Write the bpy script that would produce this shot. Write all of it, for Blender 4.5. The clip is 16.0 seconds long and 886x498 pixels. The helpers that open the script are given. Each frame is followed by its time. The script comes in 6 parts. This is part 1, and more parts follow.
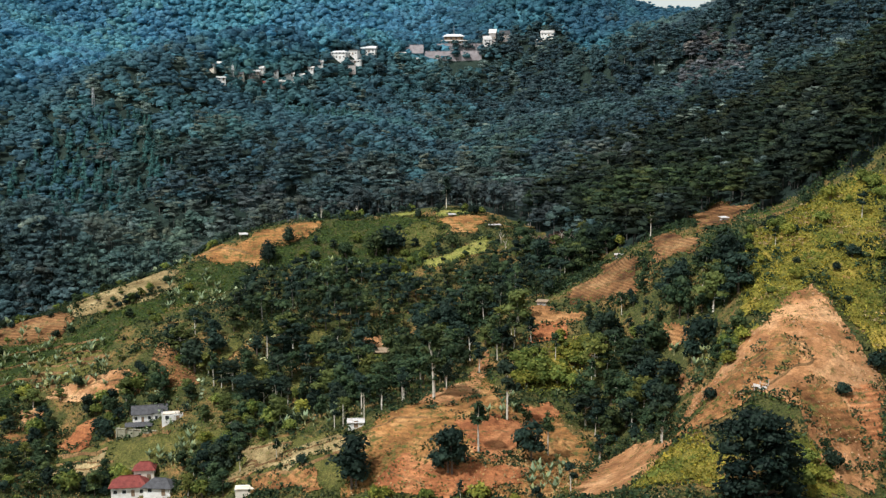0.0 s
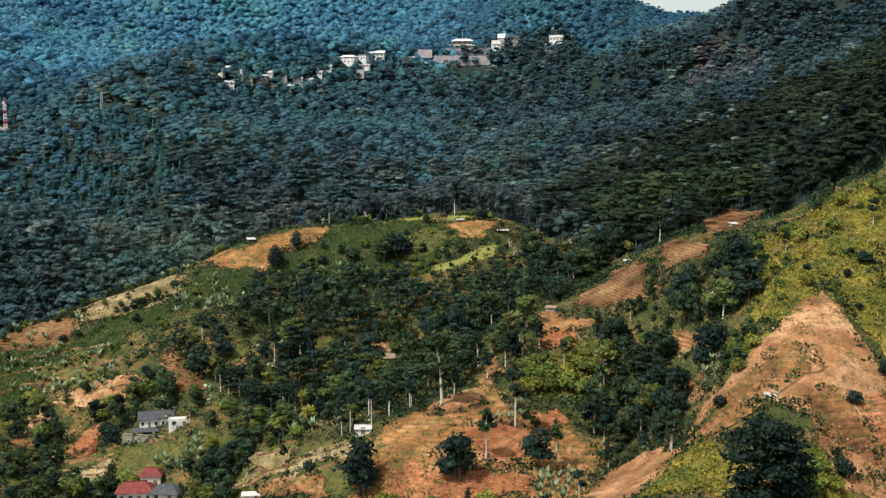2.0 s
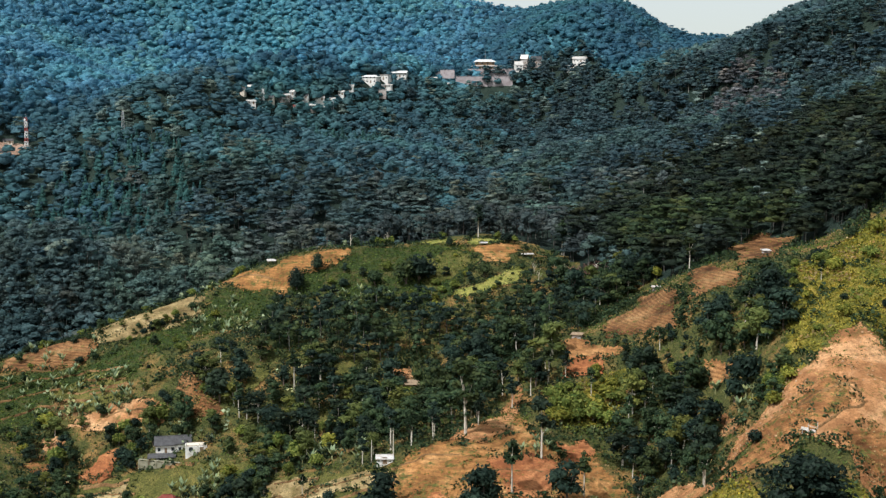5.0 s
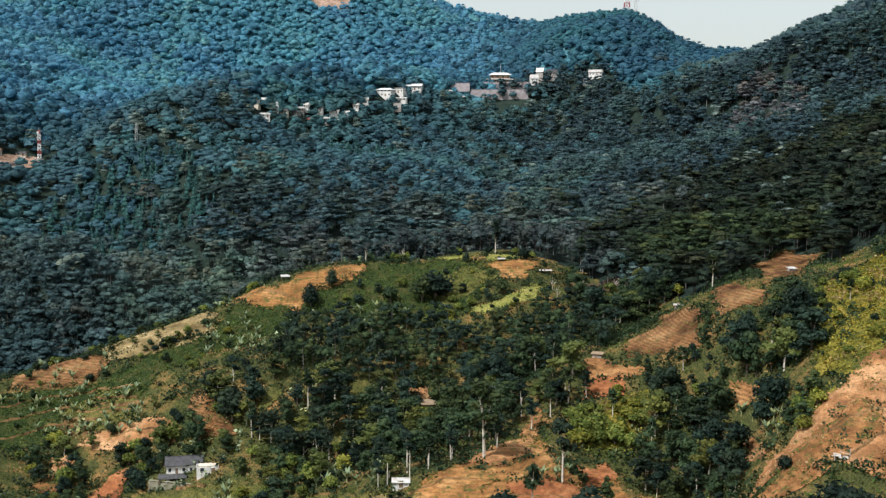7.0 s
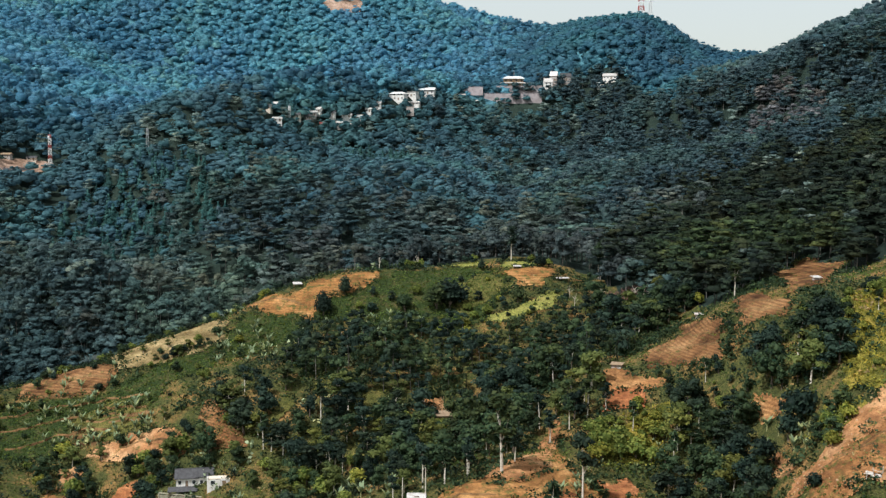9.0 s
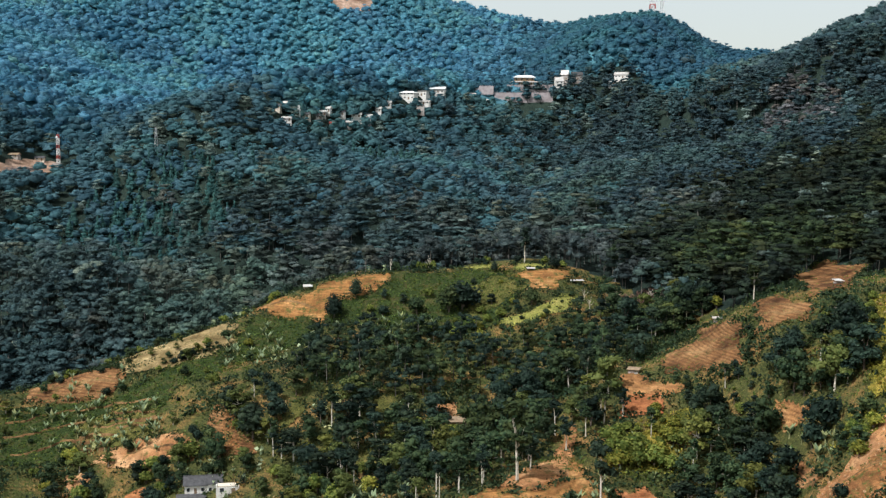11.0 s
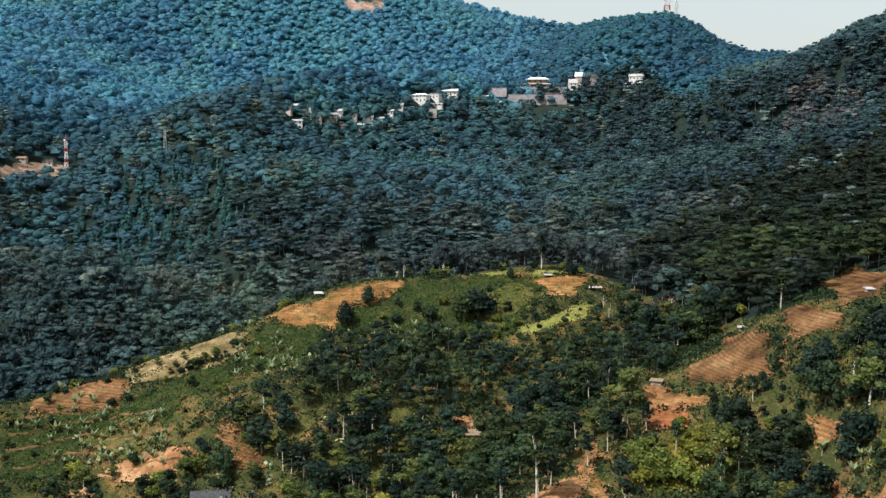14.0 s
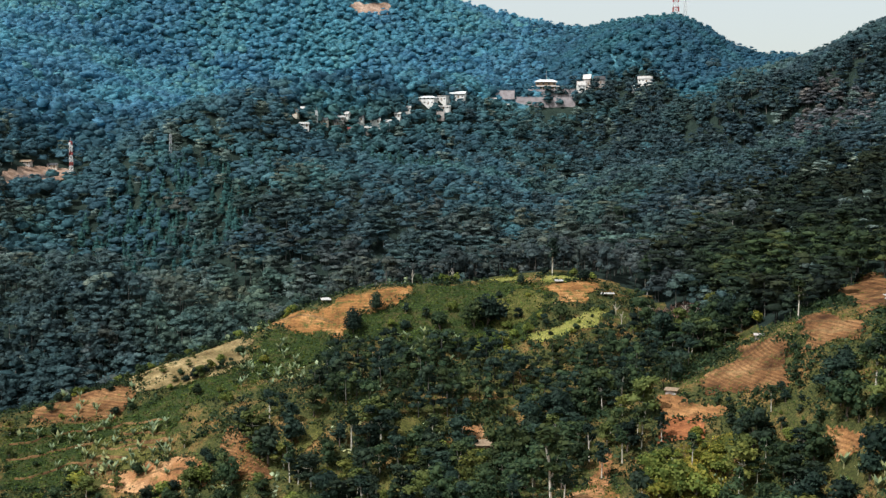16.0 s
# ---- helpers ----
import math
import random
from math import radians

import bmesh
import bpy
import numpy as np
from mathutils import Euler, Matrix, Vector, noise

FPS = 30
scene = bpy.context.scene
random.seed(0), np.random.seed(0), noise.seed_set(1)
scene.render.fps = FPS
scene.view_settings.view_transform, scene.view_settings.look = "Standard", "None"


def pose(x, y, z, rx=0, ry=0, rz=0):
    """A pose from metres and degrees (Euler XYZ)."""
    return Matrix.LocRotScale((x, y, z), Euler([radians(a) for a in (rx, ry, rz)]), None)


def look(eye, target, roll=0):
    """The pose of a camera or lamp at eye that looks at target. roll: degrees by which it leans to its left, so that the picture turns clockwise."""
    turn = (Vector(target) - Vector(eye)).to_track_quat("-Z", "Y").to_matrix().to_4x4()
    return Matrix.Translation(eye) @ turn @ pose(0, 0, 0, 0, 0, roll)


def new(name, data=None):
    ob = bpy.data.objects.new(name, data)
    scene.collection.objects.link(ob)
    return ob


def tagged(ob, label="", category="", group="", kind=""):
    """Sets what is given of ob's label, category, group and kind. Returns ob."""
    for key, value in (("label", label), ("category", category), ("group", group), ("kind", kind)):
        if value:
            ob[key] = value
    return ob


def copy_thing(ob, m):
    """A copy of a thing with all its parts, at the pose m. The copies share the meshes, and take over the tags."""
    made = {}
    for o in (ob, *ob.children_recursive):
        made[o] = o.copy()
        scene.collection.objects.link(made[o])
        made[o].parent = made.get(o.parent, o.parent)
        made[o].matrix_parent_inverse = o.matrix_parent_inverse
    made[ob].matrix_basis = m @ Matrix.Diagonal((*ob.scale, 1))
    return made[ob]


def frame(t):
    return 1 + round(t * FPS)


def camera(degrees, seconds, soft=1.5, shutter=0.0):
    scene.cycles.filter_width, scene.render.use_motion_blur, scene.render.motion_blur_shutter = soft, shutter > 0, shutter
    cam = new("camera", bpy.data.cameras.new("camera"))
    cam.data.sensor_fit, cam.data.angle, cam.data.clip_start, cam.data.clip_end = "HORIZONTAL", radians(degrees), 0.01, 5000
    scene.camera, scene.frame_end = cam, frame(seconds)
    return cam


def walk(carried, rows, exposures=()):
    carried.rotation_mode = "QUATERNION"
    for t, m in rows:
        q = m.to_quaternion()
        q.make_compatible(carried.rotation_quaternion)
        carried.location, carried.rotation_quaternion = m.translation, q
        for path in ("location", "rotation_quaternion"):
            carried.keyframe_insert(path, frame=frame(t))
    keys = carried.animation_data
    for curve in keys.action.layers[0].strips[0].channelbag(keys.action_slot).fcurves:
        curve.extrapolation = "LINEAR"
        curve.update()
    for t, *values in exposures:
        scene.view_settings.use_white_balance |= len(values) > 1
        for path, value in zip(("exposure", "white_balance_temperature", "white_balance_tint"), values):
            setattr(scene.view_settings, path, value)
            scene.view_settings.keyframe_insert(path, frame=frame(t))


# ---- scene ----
FOV = 40.94
cam = camera(FOV, 16.0, soft=1.35)
PATH = [
    (0.0, (0.00, 0.00, -0.00), (0.00, 397.02, -48.75), -0.48),
    (0.5, (0.00, 0.21, -0.06), (-0.60, 397.10, -49.90), -0.48),
    (1.0, (0.06, 0.36, 0.06), (-1.37, 397.30, -49.29), -0.47),
    (1.5, (0.15, 1.16, -0.01), (-1.85, 398.23, -48.32), -0.44),
    (2.0, (0.03, 1.61, 0.21), (-2.72, 398.79, -47.09), -0.40),
    (2.5, (-0.04, 2.55, 0.18), (-3.78, 399.88, -45.81), -0.34),
    (3.0, (-0.28, 3.54, 0.26), (-5.54, 401.00, -44.44), -0.27),
    (3.5, (-0.71, 4.72, 0.22), (-6.81, 402.29, -43.37), -0.16),
    (4.0, (-1.19, 6.45, 0.22), (-8.01, 404.10, -42.51), -0.01),
    (6.5, (-2.86, 15.17, 1.22), (-15.35, 413.26, -35.82), 0.08),
    (7.0, (-3.41, 17.49, 0.99), (-16.77, 415.61, -35.30), 0.18),
    (7.5, (-3.94, 19.38, 1.23), (-18.21, 417.50, -34.81), 0.21),
    (8.0, (-4.34, 21.37, 1.25), (-19.59, 419.50, -34.26), 0.22),
    (8.5, (-4.65, 23.30, 1.41), (-20.93, 421.42, -33.75), 0.21),
    (9.0, (-5.02, 25.28, 1.57), (-22.20, 423.37, -33.56), 0.20),
    (11.5, (-6.86, 34.01, 2.08), (-27.75, 431.88, -33.46), 0.13),
    (12.0, (-7.12, 36.22, 1.96), (-28.74, 434.08, -33.26), 0.11),
    (12.5, (-7.42, 37.95, 2.16), (-29.68, 435.78, -33.04), 0.10),
    (13.0, (-7.84, 39.71, 2.16), (-30.63, 437.52, -32.92), 0.10),
    (13.5, (-8.12, 41.55, 2.26), (-31.55, 439.33, -32.65), 0.09),
    (14.0, (-8.44, 43.63, 2.24), (-32.31, 441.41, -32.40), 0.09),
    (14.5, (-8.78, 45.25, 2.44), (-33.26, 443.01, -32.07), 0.07),
    (15.0, (-9.11, 46.93, 2.53), (-34.15, 444.66, -31.78), 0.06),
    (15.5, (-9.47, 48.91, 2.52), (-35.06, 446.63, -31.57), 0.05),
    (16.0, (-9.84, 50.71, 2.69), (-35.86, 448.42, -31.17), 0.05),
]
EXPOSURES = [(0.0, 0.74, 5650, 9), (16.0, 0.74, 5650, 9)]
walk(cam, [(t, look(eye, target, roll)) for t, eye, target, roll in PATH], EXPOSURES)

# ---- plan ----
# landforms: x, y, rise, half-widths, turn
BASE = (-70.84, 0.07211, 0.07065)
NEAR_HILLS = [
    (-107.2, 443.1, 41.69, 24.8, 72.2, -1.120),
    (-77.2, 415.5, -25.03, 124.0, 27.9, -0.810),
    (39.4, 216.7, 37.23, 22.9, 90.0, 2.600),
    (162.9, 412.8, 36.97, 25.3, 40.9, -0.260),
    (-145.4, 203.9, -60.34, 223.6, 58.0, 0.020),
    (-181.4, 512.4, -67.10, 44.3, 259.8, 0.390),
    (-139.5, 483.6, -53.33, 464.1, 70.8, 0.370),
    (114.0, 436.2, -23.07, 212.7, 43.4, -1.590),
    (-175.1, 510.2, 88.02, 55.1, 32.1, -0.810),
    (-4.6, 382.0, -54.67, 34.1, 35.9, -0.460),
    (44.7, 332.7, -23.01, 20.5, 145.5, 0.020),
    (-50.1, 386.9, 41.37, 29.1, 92.8, 1.390),
    (263.8, 270.3, 100.30, 64.7, 186.8, -0.120),
]
FAR_HILLS = [
    (163.5, 831.6, 35.64, 96.5, 19.1, -0.610),
    (-109.7, 952.5, 65.71, 131.6, 38.5, 1.110),
    (57.9, 983.0, -21.53, 27.1, 399.4, 2.950),
    (-355.6, 1385.3, 249.30, 146.9, 252.1, -1.580),
    (103.4, 1201.7, 82.43, 115.6, 47.0, 1.360),
    (-467.3, 1051.2, 123.89, 104.6, 340.4, 0.470),
    (34.9, 1437.6, 27.86, 906.9, 51.4, -0.710),
    (149.2, 581.9, 60.90, 83.9, 139.8, -0.990),
    (371.0, 780.4, 118.51, 88.2, 252.1, 0.360),
    (14.0, 1072.0, 9.5, 38.0, 16.0, 0.0),
]
# fields: soil or crop, outline in plan
FIELDS = []
FIELDS.append(('ochre', [(-25.6, 277.6), (-20.4, 294.5), (-8.4, 307.1), (11.2, 334.6), (14.5, 317.7), (22.2, 306.1), (32.7, 314.0), (36.7, 302.0), (38.6, 288.3), (25.8, 259.2)]))
FIELDS.append(('olive', [(-54.1, 318.6), (-21.2, 296.0), (-24.2, 277.1), (-62.5, 304.2), (-58.7, 308.8)]))
FIELDS.append(('olive', [(-114.8, 346.0), (-99.2, 345.5), (-75.1, 336.4), (-73.6, 328.5), (-94.5, 327.6), (-113.4, 331.0)]))
FIELDS.append(('ochre', [(-25.6, 277.0), (-23.1, 280.5), (-3.7, 274.4), (29.3, 280.8), (39.2, 287.8), (26.7, 255.2)]))
FIELDS.append(('brown', [(52.9, 268.1), (60.5, 267.4), (65.9, 263.3), (68.6, 258.8), (61.1, 258.9), (56.3, 259.4)]))
FIELDS.append(('terrace', [(-159.3, 399.9), (-162.2, 409.9), (-155.4, 415.0), (-145.5, 418.4), (-129.2, 410.1), (-127.9, 407.1), (-132.3, 398.8), (-149.2, 399.1)]))
FIELDS.append(('straw', [(-138.2, 421.6), (-124.4, 428.5), (-111.7, 437.7), (-100.7, 440.2), (-99.7, 427.4), (-102.9, 417.9), (-115.2, 415.9), (-127.8, 409.7)]))
FIELDS.append(('ochre', [(-96.8, 448.7), (-89.7, 452.9), (-78.8, 446.7), (-70.4, 455.2), (-53.3, 461.1), (-46.0, 463.1), (-46.8, 455.3), (-53.9, 448.5), (-63.1, 444.7), (-69.4, 435.8), (-84.8, 437.3)]))
FIELDS.append(('lime', [(-24.0, 469.7), (-11.0, 469.7), (-8.0, 464.3), (-17.8, 464.0)]))
FIELDS.append(('lime', [(-3.0, 469.2), (8.0, 469.4), (11.4, 465.5), (-1.1, 462.2)]))
FIELDS.append(('ochre', [(-1.1, 460.6), (18.1, 465.8), (12.8, 448.0), (2.5, 451.0)]))
FIELDS.append(('lime', [(-8.0, 427.8), (4.8, 435.5), (17.5, 447.2), (21.1, 445.8), (10.1, 430.1), (-2.6, 425.0)]))
FIELDS.append(('crop', [(-63.0, 444.2), (-53.9, 448.0), (-41.4, 461.3), (-21.8, 464.8), (-4.1, 460.9), (1.5, 448.4), (-8.0, 429.9), (-20.6, 425.7), (-50.3, 431.8), (-67.5, 435.4)]))
FIELDS.append(('crop', [(-98.4, 421.8), (-93.0, 440.3), (-69.3, 434.7), (-74.9, 423.3), (-90.5, 402.9)]))
FIELDS.append(('crop', [(-163.0, 394.0), (-147.1, 398.2), (-132.7, 397.2), (-117.2, 404.3), (-99.8, 420.1), (-94.0, 399.6), (-107.8, 395.8), (-112.2, 386.9)]))
FIELDS.append(('crop', [(-163.6, 391.3), (-142.1, 394.3), (-133.8, 375.9), (-154.8, 370.9)]))
FIELDS.append(('olive', [(-138.2, 388.2), (-125.0, 395.2), (-112.6, 388.5), (-111.7, 379.6), (-125.1, 379.8)]))
FIELDS.append(('tan', [(-128.2, 374.2), (-117.8, 377.9), (-101.4, 372.2), (-92.1, 364.3), (-92.1, 361.0), (-107.3, 364.7), (-117.9, 367.8)]))
FIELDS.append(('brown', [(-91.6, 373.3), (-87.4, 373.3), (-84.5, 366.1), (-80.5, 356.4), (-87.5, 358.3), (-88.6, 366.2)]))
FIELDS.append(('terrace', [(39.5, 369.2), (42.6, 384.7), (49.7, 381.0), (55.4, 404.1), (61.7, 366.3), (57.9, 348.2)]))
FIELDS.append(('terrace', [(64.8, 370.7), (68.9, 385.3), (75.9, 365.4), (78.0, 354.9), (73.4, 350.8), (64.1, 357.8)]))
FIELDS.append(('terrace', [(86.4, 418.6), (102.4, 440.7), (110.5, 415.7), (89.5, 362.1), (78.0, 364.8)]))
FIELDS.append(('orange', [(26.2, 373.3), (31.6, 373.4), (35.9, 362.3), (44.8, 357.0), (41.9, 353.6), (27.6, 357.3)]))
FIELDS.append(('red', [(27.0, 356.3), (37.2, 355.0), (36.2, 348.5), (26.1, 348.4)]))
FIELDS.append(('orange', [(61.3, 330.7), (68.6, 319.1), (66.4, 314.1), (60.9, 320.1)]))
FIELDS.append(('tan', [(95.4, 302.1), (96.9, 295.2), (97.5, 284.0), (99.4, 275.2), (101.5, 267.6), (93.1, 243.8), (84.5, 241.4), (79.8, 247.6), (78.1, 254.7), (73.5, 258.4), (65.8, 262.8), (60.8, 271.9), (52.9, 268.1), (60.4, 282.4), (64.9, 280.5), (73.3, 288.5), (78.7, 288.0)]))
FIELDS.append(('brown', [(68.7, 272.2), (74.7, 277.9), (82.4, 276.6), (84.5, 272.4), (79.8, 267.6), (71.2, 264.2)]))
FIELDS.append(('brown', [(61.8, 274.5), (68.9, 275.8), (74.0, 272.6), (71.3, 262.1), (65.9, 263.3), (59.5, 265.8)]))
FIELDS.append(('brown', [(78.4, 260.1), (86.3, 263.2), (90.2, 259.2), (92.0, 249.3), (86.1, 246.2), (82.1, 249.1), (78.4, 253.6)]))
FIELDS.append(('red', [(90.9, 261.4), (101.5, 267.6), (95.0, 249.1), (91.1, 250.4)]))
FIELDS.append(('tan', [(78.5, 245.4), (84.7, 241.9), (92.7, 244.3), (90.3, 237.4), (79.9, 234.5)]))
FIELDS.append(('ochre', [(-21.2, 295.5), (-9.8, 304.1), (-0.2, 300.1), (-2.3, 282.9), (-12.0, 281.1), (-19.3, 287.6)]))
FIELDS.append(('red', [(-17.8, 273.2), (-12.0, 280.0), (-2.3, 277.1), (-3.0, 266.9)]))
FIELDS.append(('red', [(1.9, 295.4), (7.8, 296.9), (20.5, 303.6), (20.2, 288.7), (12.6, 276.1), (7.3, 280.3)]))
FIELDS.append(('tan', [(-7.7, 306.1), (-1.0, 320.8), (10.4, 333.5), (9.5, 315.7), (2.0, 303.6)]))
FIELDS.append(('red', [(-13.3, 278.9), (-3.7, 277.6), (8.5, 275.1), (19.3, 275.5), (18.7, 266.7), (5.5, 264.0), (-13.0, 270.8)]))
FIELDS.append(('tan', [(27.0, 258.2), (38.1, 284.8), (48.4, 288.4), (52.9, 261.6), (48.7, 262.7), (36.9, 236.0)]))
FIELDS.append(('red', [(21.3, 314.9), (31.0, 320.3), (32.7, 313.5), (22.8, 304.0)]))
FIELDS.append(('straw', [(-113.6, 336.7), (-99.6, 340.6), (-97.3, 331.7), (-110.0, 330.4)]))
FIELDS.append(('olive', [(-76.4, 338.5), (-59.2, 330.3), (-60.5, 323.4), (-73.2, 330.7)]))
FIELDS.append(('straw', [(-55.3, 318.0), (-41.1, 305.3), (-43.7, 299.4), (-57.1, 303.6), (-63.3, 308.5), (-53.9, 307.6)]))
FIELDS.append(('straw', [(-40.9, 301.1), (-25.8, 297.9), (-20.9, 294.5), (-28.3, 293.0), (-41.1, 296.4)]))
FIELDS.append(('red', [(-116.4, 348.6), (-114.6, 357.2), (-108.3, 356.9), (-104.4, 345.8), (-111.1, 345.1)]))
FIELDS.append(('tan', [(-133.7, 361.5), (-135.2, 371.6), (-128.0, 369.0), (-126.3, 360.6)]))
FIELDS.append(('brown', [(-49.6, 299.4), (-32.4, 290.1), (-28.6, 279.5), (-50.5, 295.0)]))
FIELDS.append(('yard', [(-187.3, 1268.2), (-146.1, 1288.6), (-144.2, 1271.0), (-171.3, 1257.0)]))
FIELDS.append(('yard', [(-301.1, 701.0), (-295.7, 733.2), (-279.2, 750.3), (-272.5, 736.2), (-286.4, 710.5), (-291.5, 678.7)]))
FIELDS.append(('tan', [(-24.2, 378.5), (-19.6, 382.9), (-17.7, 371.1), (-20.1, 360.6), (-22.9, 363.5)]))
FIELDS.append(('tan', [(8.0, 340.8), (12.3, 351.9), (12.2, 334.0), (7.0, 325.5)]))
FIELDS.append(('straw', [(-136.4, 416.2), (-122.7, 423.1), (-111.7, 437.7), (-100.7, 440.2), (-96.7, 424.0), (-101.8, 413.3), (-111.3, 408.5), (-125.0, 406.3)]))
FIELDS.append(('olive', [(-46.7, 368.4), (-40.4, 384.8), (-36.6, 374.2), (-42.3, 363.0)]))
FIELDS.append(('olive', [(-70.7, 363.2), (-66.0, 372.0), (-62.0, 366.5), (-66.9, 358.7)]))
FIELDS.append(('olive', [(-48.1, 343.0), (-43.2, 353.6), (-38.5, 350.8), (-38.0, 342.2)]))
FIELDS.append(('olive', [(-58.6, 375.1), (-53.8, 387.7), (-50.7, 381.7), (-55.0, 372.2)]))
FIELDS.append(('tan', [(58.1, 303.1), (61.5, 301.6), (62.8, 290.7), (61.1, 285.9), (57.9, 294.0)]))
FIELDS.append(('brown', [(-134.4, 349.9), (-136.2, 355.6), (-130.4, 359.6), (-126.7, 356.3), (-128.7, 352.0)]))
FIELDS.append(('tan', [(-123.6, 342.1), (-122.0, 347.5), (-119.5, 343.7), (-120.0, 337.0)]))
# brown plot mostly in shade: the darker terrace soil carries that shade
FIELDS.append(('terrace', [(-91.0, 366.9), (-91.2, 376.1), (-88.0, 374.3), (-82.7, 364.0), (-76.3, 355.7), (-78.6, 354.2), (-88.3, 358.7)]))
FIELDS.append(('tan', [(-62.0, 305.6), (-55.0, 305.0), (-49.2, 301.3), (-51.4, 301.0), (-57.6, 302.0)]))
FIELDS.append(('olive', [(-18.1, 449.6), (-6.8, 458.4), (0.1, 451.0), (-3.2, 440.4), (-14.5, 431.4), (-20.7, 438.7)]))
GRASS_SLOPES = []
GRASS_SLOPES.append([(133.1, 357.5), (117.5, 369.2), (90.6, 346.3), (84.1, 326.4), (76.6, 299.1), (79.8, 292.2), (95.4, 302.1), (97.9, 287.2), (103.9, 274.6)])
GRASS_SLOPES.append([(37.3, 235.0), (48.2, 256.8), (56.3, 259.4), (57.7, 233.4), (57.7, 228.7)])
GRASS_SLOPES.append([(18.7, 323.7), (23.8, 339.9), (34.6, 349.0), (41.0, 346.1), (38.7, 326.2), (27.4, 323.5)])
GRASS_SLOPES.append([(66.3, 294.2), (74.7, 299.9), (74.2, 286.6), (68.4, 279.3)])
GRASS_SLOPES.append([(73.7, 245.6), (78.5, 245.4), (79.9, 234.5), (69.7, 231.1)])
WOODS = []
WOODS.append(('middle', 275, [(-88.3, 375.5), (-71.5, 384.5), (-67.4, 418.0), (-62.6, 426.9), (-46.3, 429.1), (-17.3, 425.7), (9.5, 430.3), (31.7, 452.0), (43.9, 423.4), (38.0, 384.3), (23.5, 374.2), (22.9, 346.2), (18.3, 330.5), (8.9, 336.6), (-4.1, 319.7), (-22.3, 311.9), (-48.9, 326.6), (-60.5, 338.2), (-76.4, 351.5), (-87.7, 364.1)]))
WOODS.append(('strip', 30, [(64.7, 343.9), (70.1, 350.8), (84.3, 340.4), (79.5, 311.1), (72.5, 312.4), (63.0, 329.9)]))
WOODS.append(('gully', 34, [(42.8, 340.3), (51.5, 338.2), (59.5, 323.1), (56.9, 292.4), (52.4, 279.3), (44.4, 294.1), (34.3, 314.0), (39.8, 328.3)]))
WOODS.append(('house', 12, [(-138.6, 360.5), (-129.9, 366.3), (-121.6, 362.8), (-110.0, 325.2), (-123.2, 317.8)]))
WOODS.append(('hedge', 7, [(-111.8, 360.0), (-97.9, 361.3), (-93.4, 350.1), (-100.5, 343.8)]))
WOODS.append(('garden', 9, [(-71.7, 327.5), (-56.2, 321.6), (-52.1, 305.6), (-71.0, 315.9)]))
WOODS.append(('saddle', 34, [(28.3, 450.9), (50.5, 446.3), (64.0, 415.1), (57.1, 409.8), (46.2, 410.1), (33.6, 427.9)]))
WOODS.append(('slope', 24, [(41.1, 360.7), (51.7, 354.6), (62.8, 341.5), (61.7, 327.7), (54.1, 331.3), (43.9, 341.6)]))
WOODS.append(('lane', 6, [(58.0, 364.9), (62.5, 360.6), (59.6, 338.0), (54.2, 344.9)]))
VILLAGE_GROWTH = []
VILLAGE_GROWTH.append((22, [(-144.5, 377.5), (-134.0, 379.1), (-122.5, 362.8), (-116.6, 346.5), (-115.2, 321.7), (-123.2, 317.8)]))
VILLAGE_GROWTH.append((14, [(-113.2, 364.8), (-96.3, 362.5), (-90.7, 345.9), (-102.5, 344.8), (-109.6, 352.0)]))
VILLAGE_GROWTH.append((14, [(-105.1, 342.0), (-86.5, 327.8), (-92.6, 320.2), (-107.6, 322.7), (-112.8, 334.1)]))
VILLAGE_GROWTH.append((18, [(-81.0, 340.4), (-57.5, 319.9), (-52.1, 305.6), (-65.5, 312.0), (-73.7, 321.0)]))
VILLAGE_GROWTH.append((18, [(-98.0, 369.5), (-80.8, 365.5), (-73.7, 346.2), (-84.0, 346.8), (-95.8, 360.3)]))
VILLAGE_GROWTH.append((24, [(-63.9, 338.6), (-25.1, 309.3), (-27.5, 300.9), (-46.6, 310.2), (-61.6, 325.5)]))
VILLAGE_GROWTH.append((8, [(-70.5, 313.3), (-51.5, 301.9), (-52.0, 295.5), (-69.4, 308.0)]))
BANANA_PATCHES = []
BANANA_PATCHES.append((24, [(-162.3, 392.5), (-140.6, 394.9), (-113.7, 392.1), (-113.8, 380.9), (-143.0, 378.3)]))
BANANA_PATCHES.append((9, [(-100.2, 421.7), (-87.5, 431.9), (-74.9, 423.3), (-95.5, 409.7)]))
BANANA_PATCHES.append((9, [(-58.1, 435.0), (-39.6, 437.3), (-35.2, 427.7), (-49.3, 422.5)]))
BANANA_PATCHES.append((16, [(-142.2, 387.2), (-129.0, 394.0), (-107.9, 379.8), (-104.7, 366.9), (-127.9, 377.7)]))
BANANA_PATCHES.append((14, [(-98.6, 413.3), (-78.7, 425.3), (-73.1, 393.7), (-92.5, 394.8)]))
BANANA_PATCHES.append((12, [(-50.5, 429.6), (-30.0, 431.9), (-29.1, 417.7), (-45.2, 418.1)]))
BANANA_PATCHES.append((10, [(-80.8, 339.3), (-72.8, 337.1), (-69.3, 319.2), (-77.6, 324.5)]))
BANANA_PATCHES.append((14, [(19.1, 272.4), (29.7, 284.8), (27.2, 259.7), (17.0, 261.6)]))
BANANA_PATCHES.append((10, [(-154.7, 412.6), (-132.5, 419.5), (-124.0, 396.9), (-145.7, 392.1)]))
BANANA_PATCHES.append((9, [(-49.2, 328.7), (-28.6, 314.7), (-29.0, 300.8), (-47.5, 316.9)]))
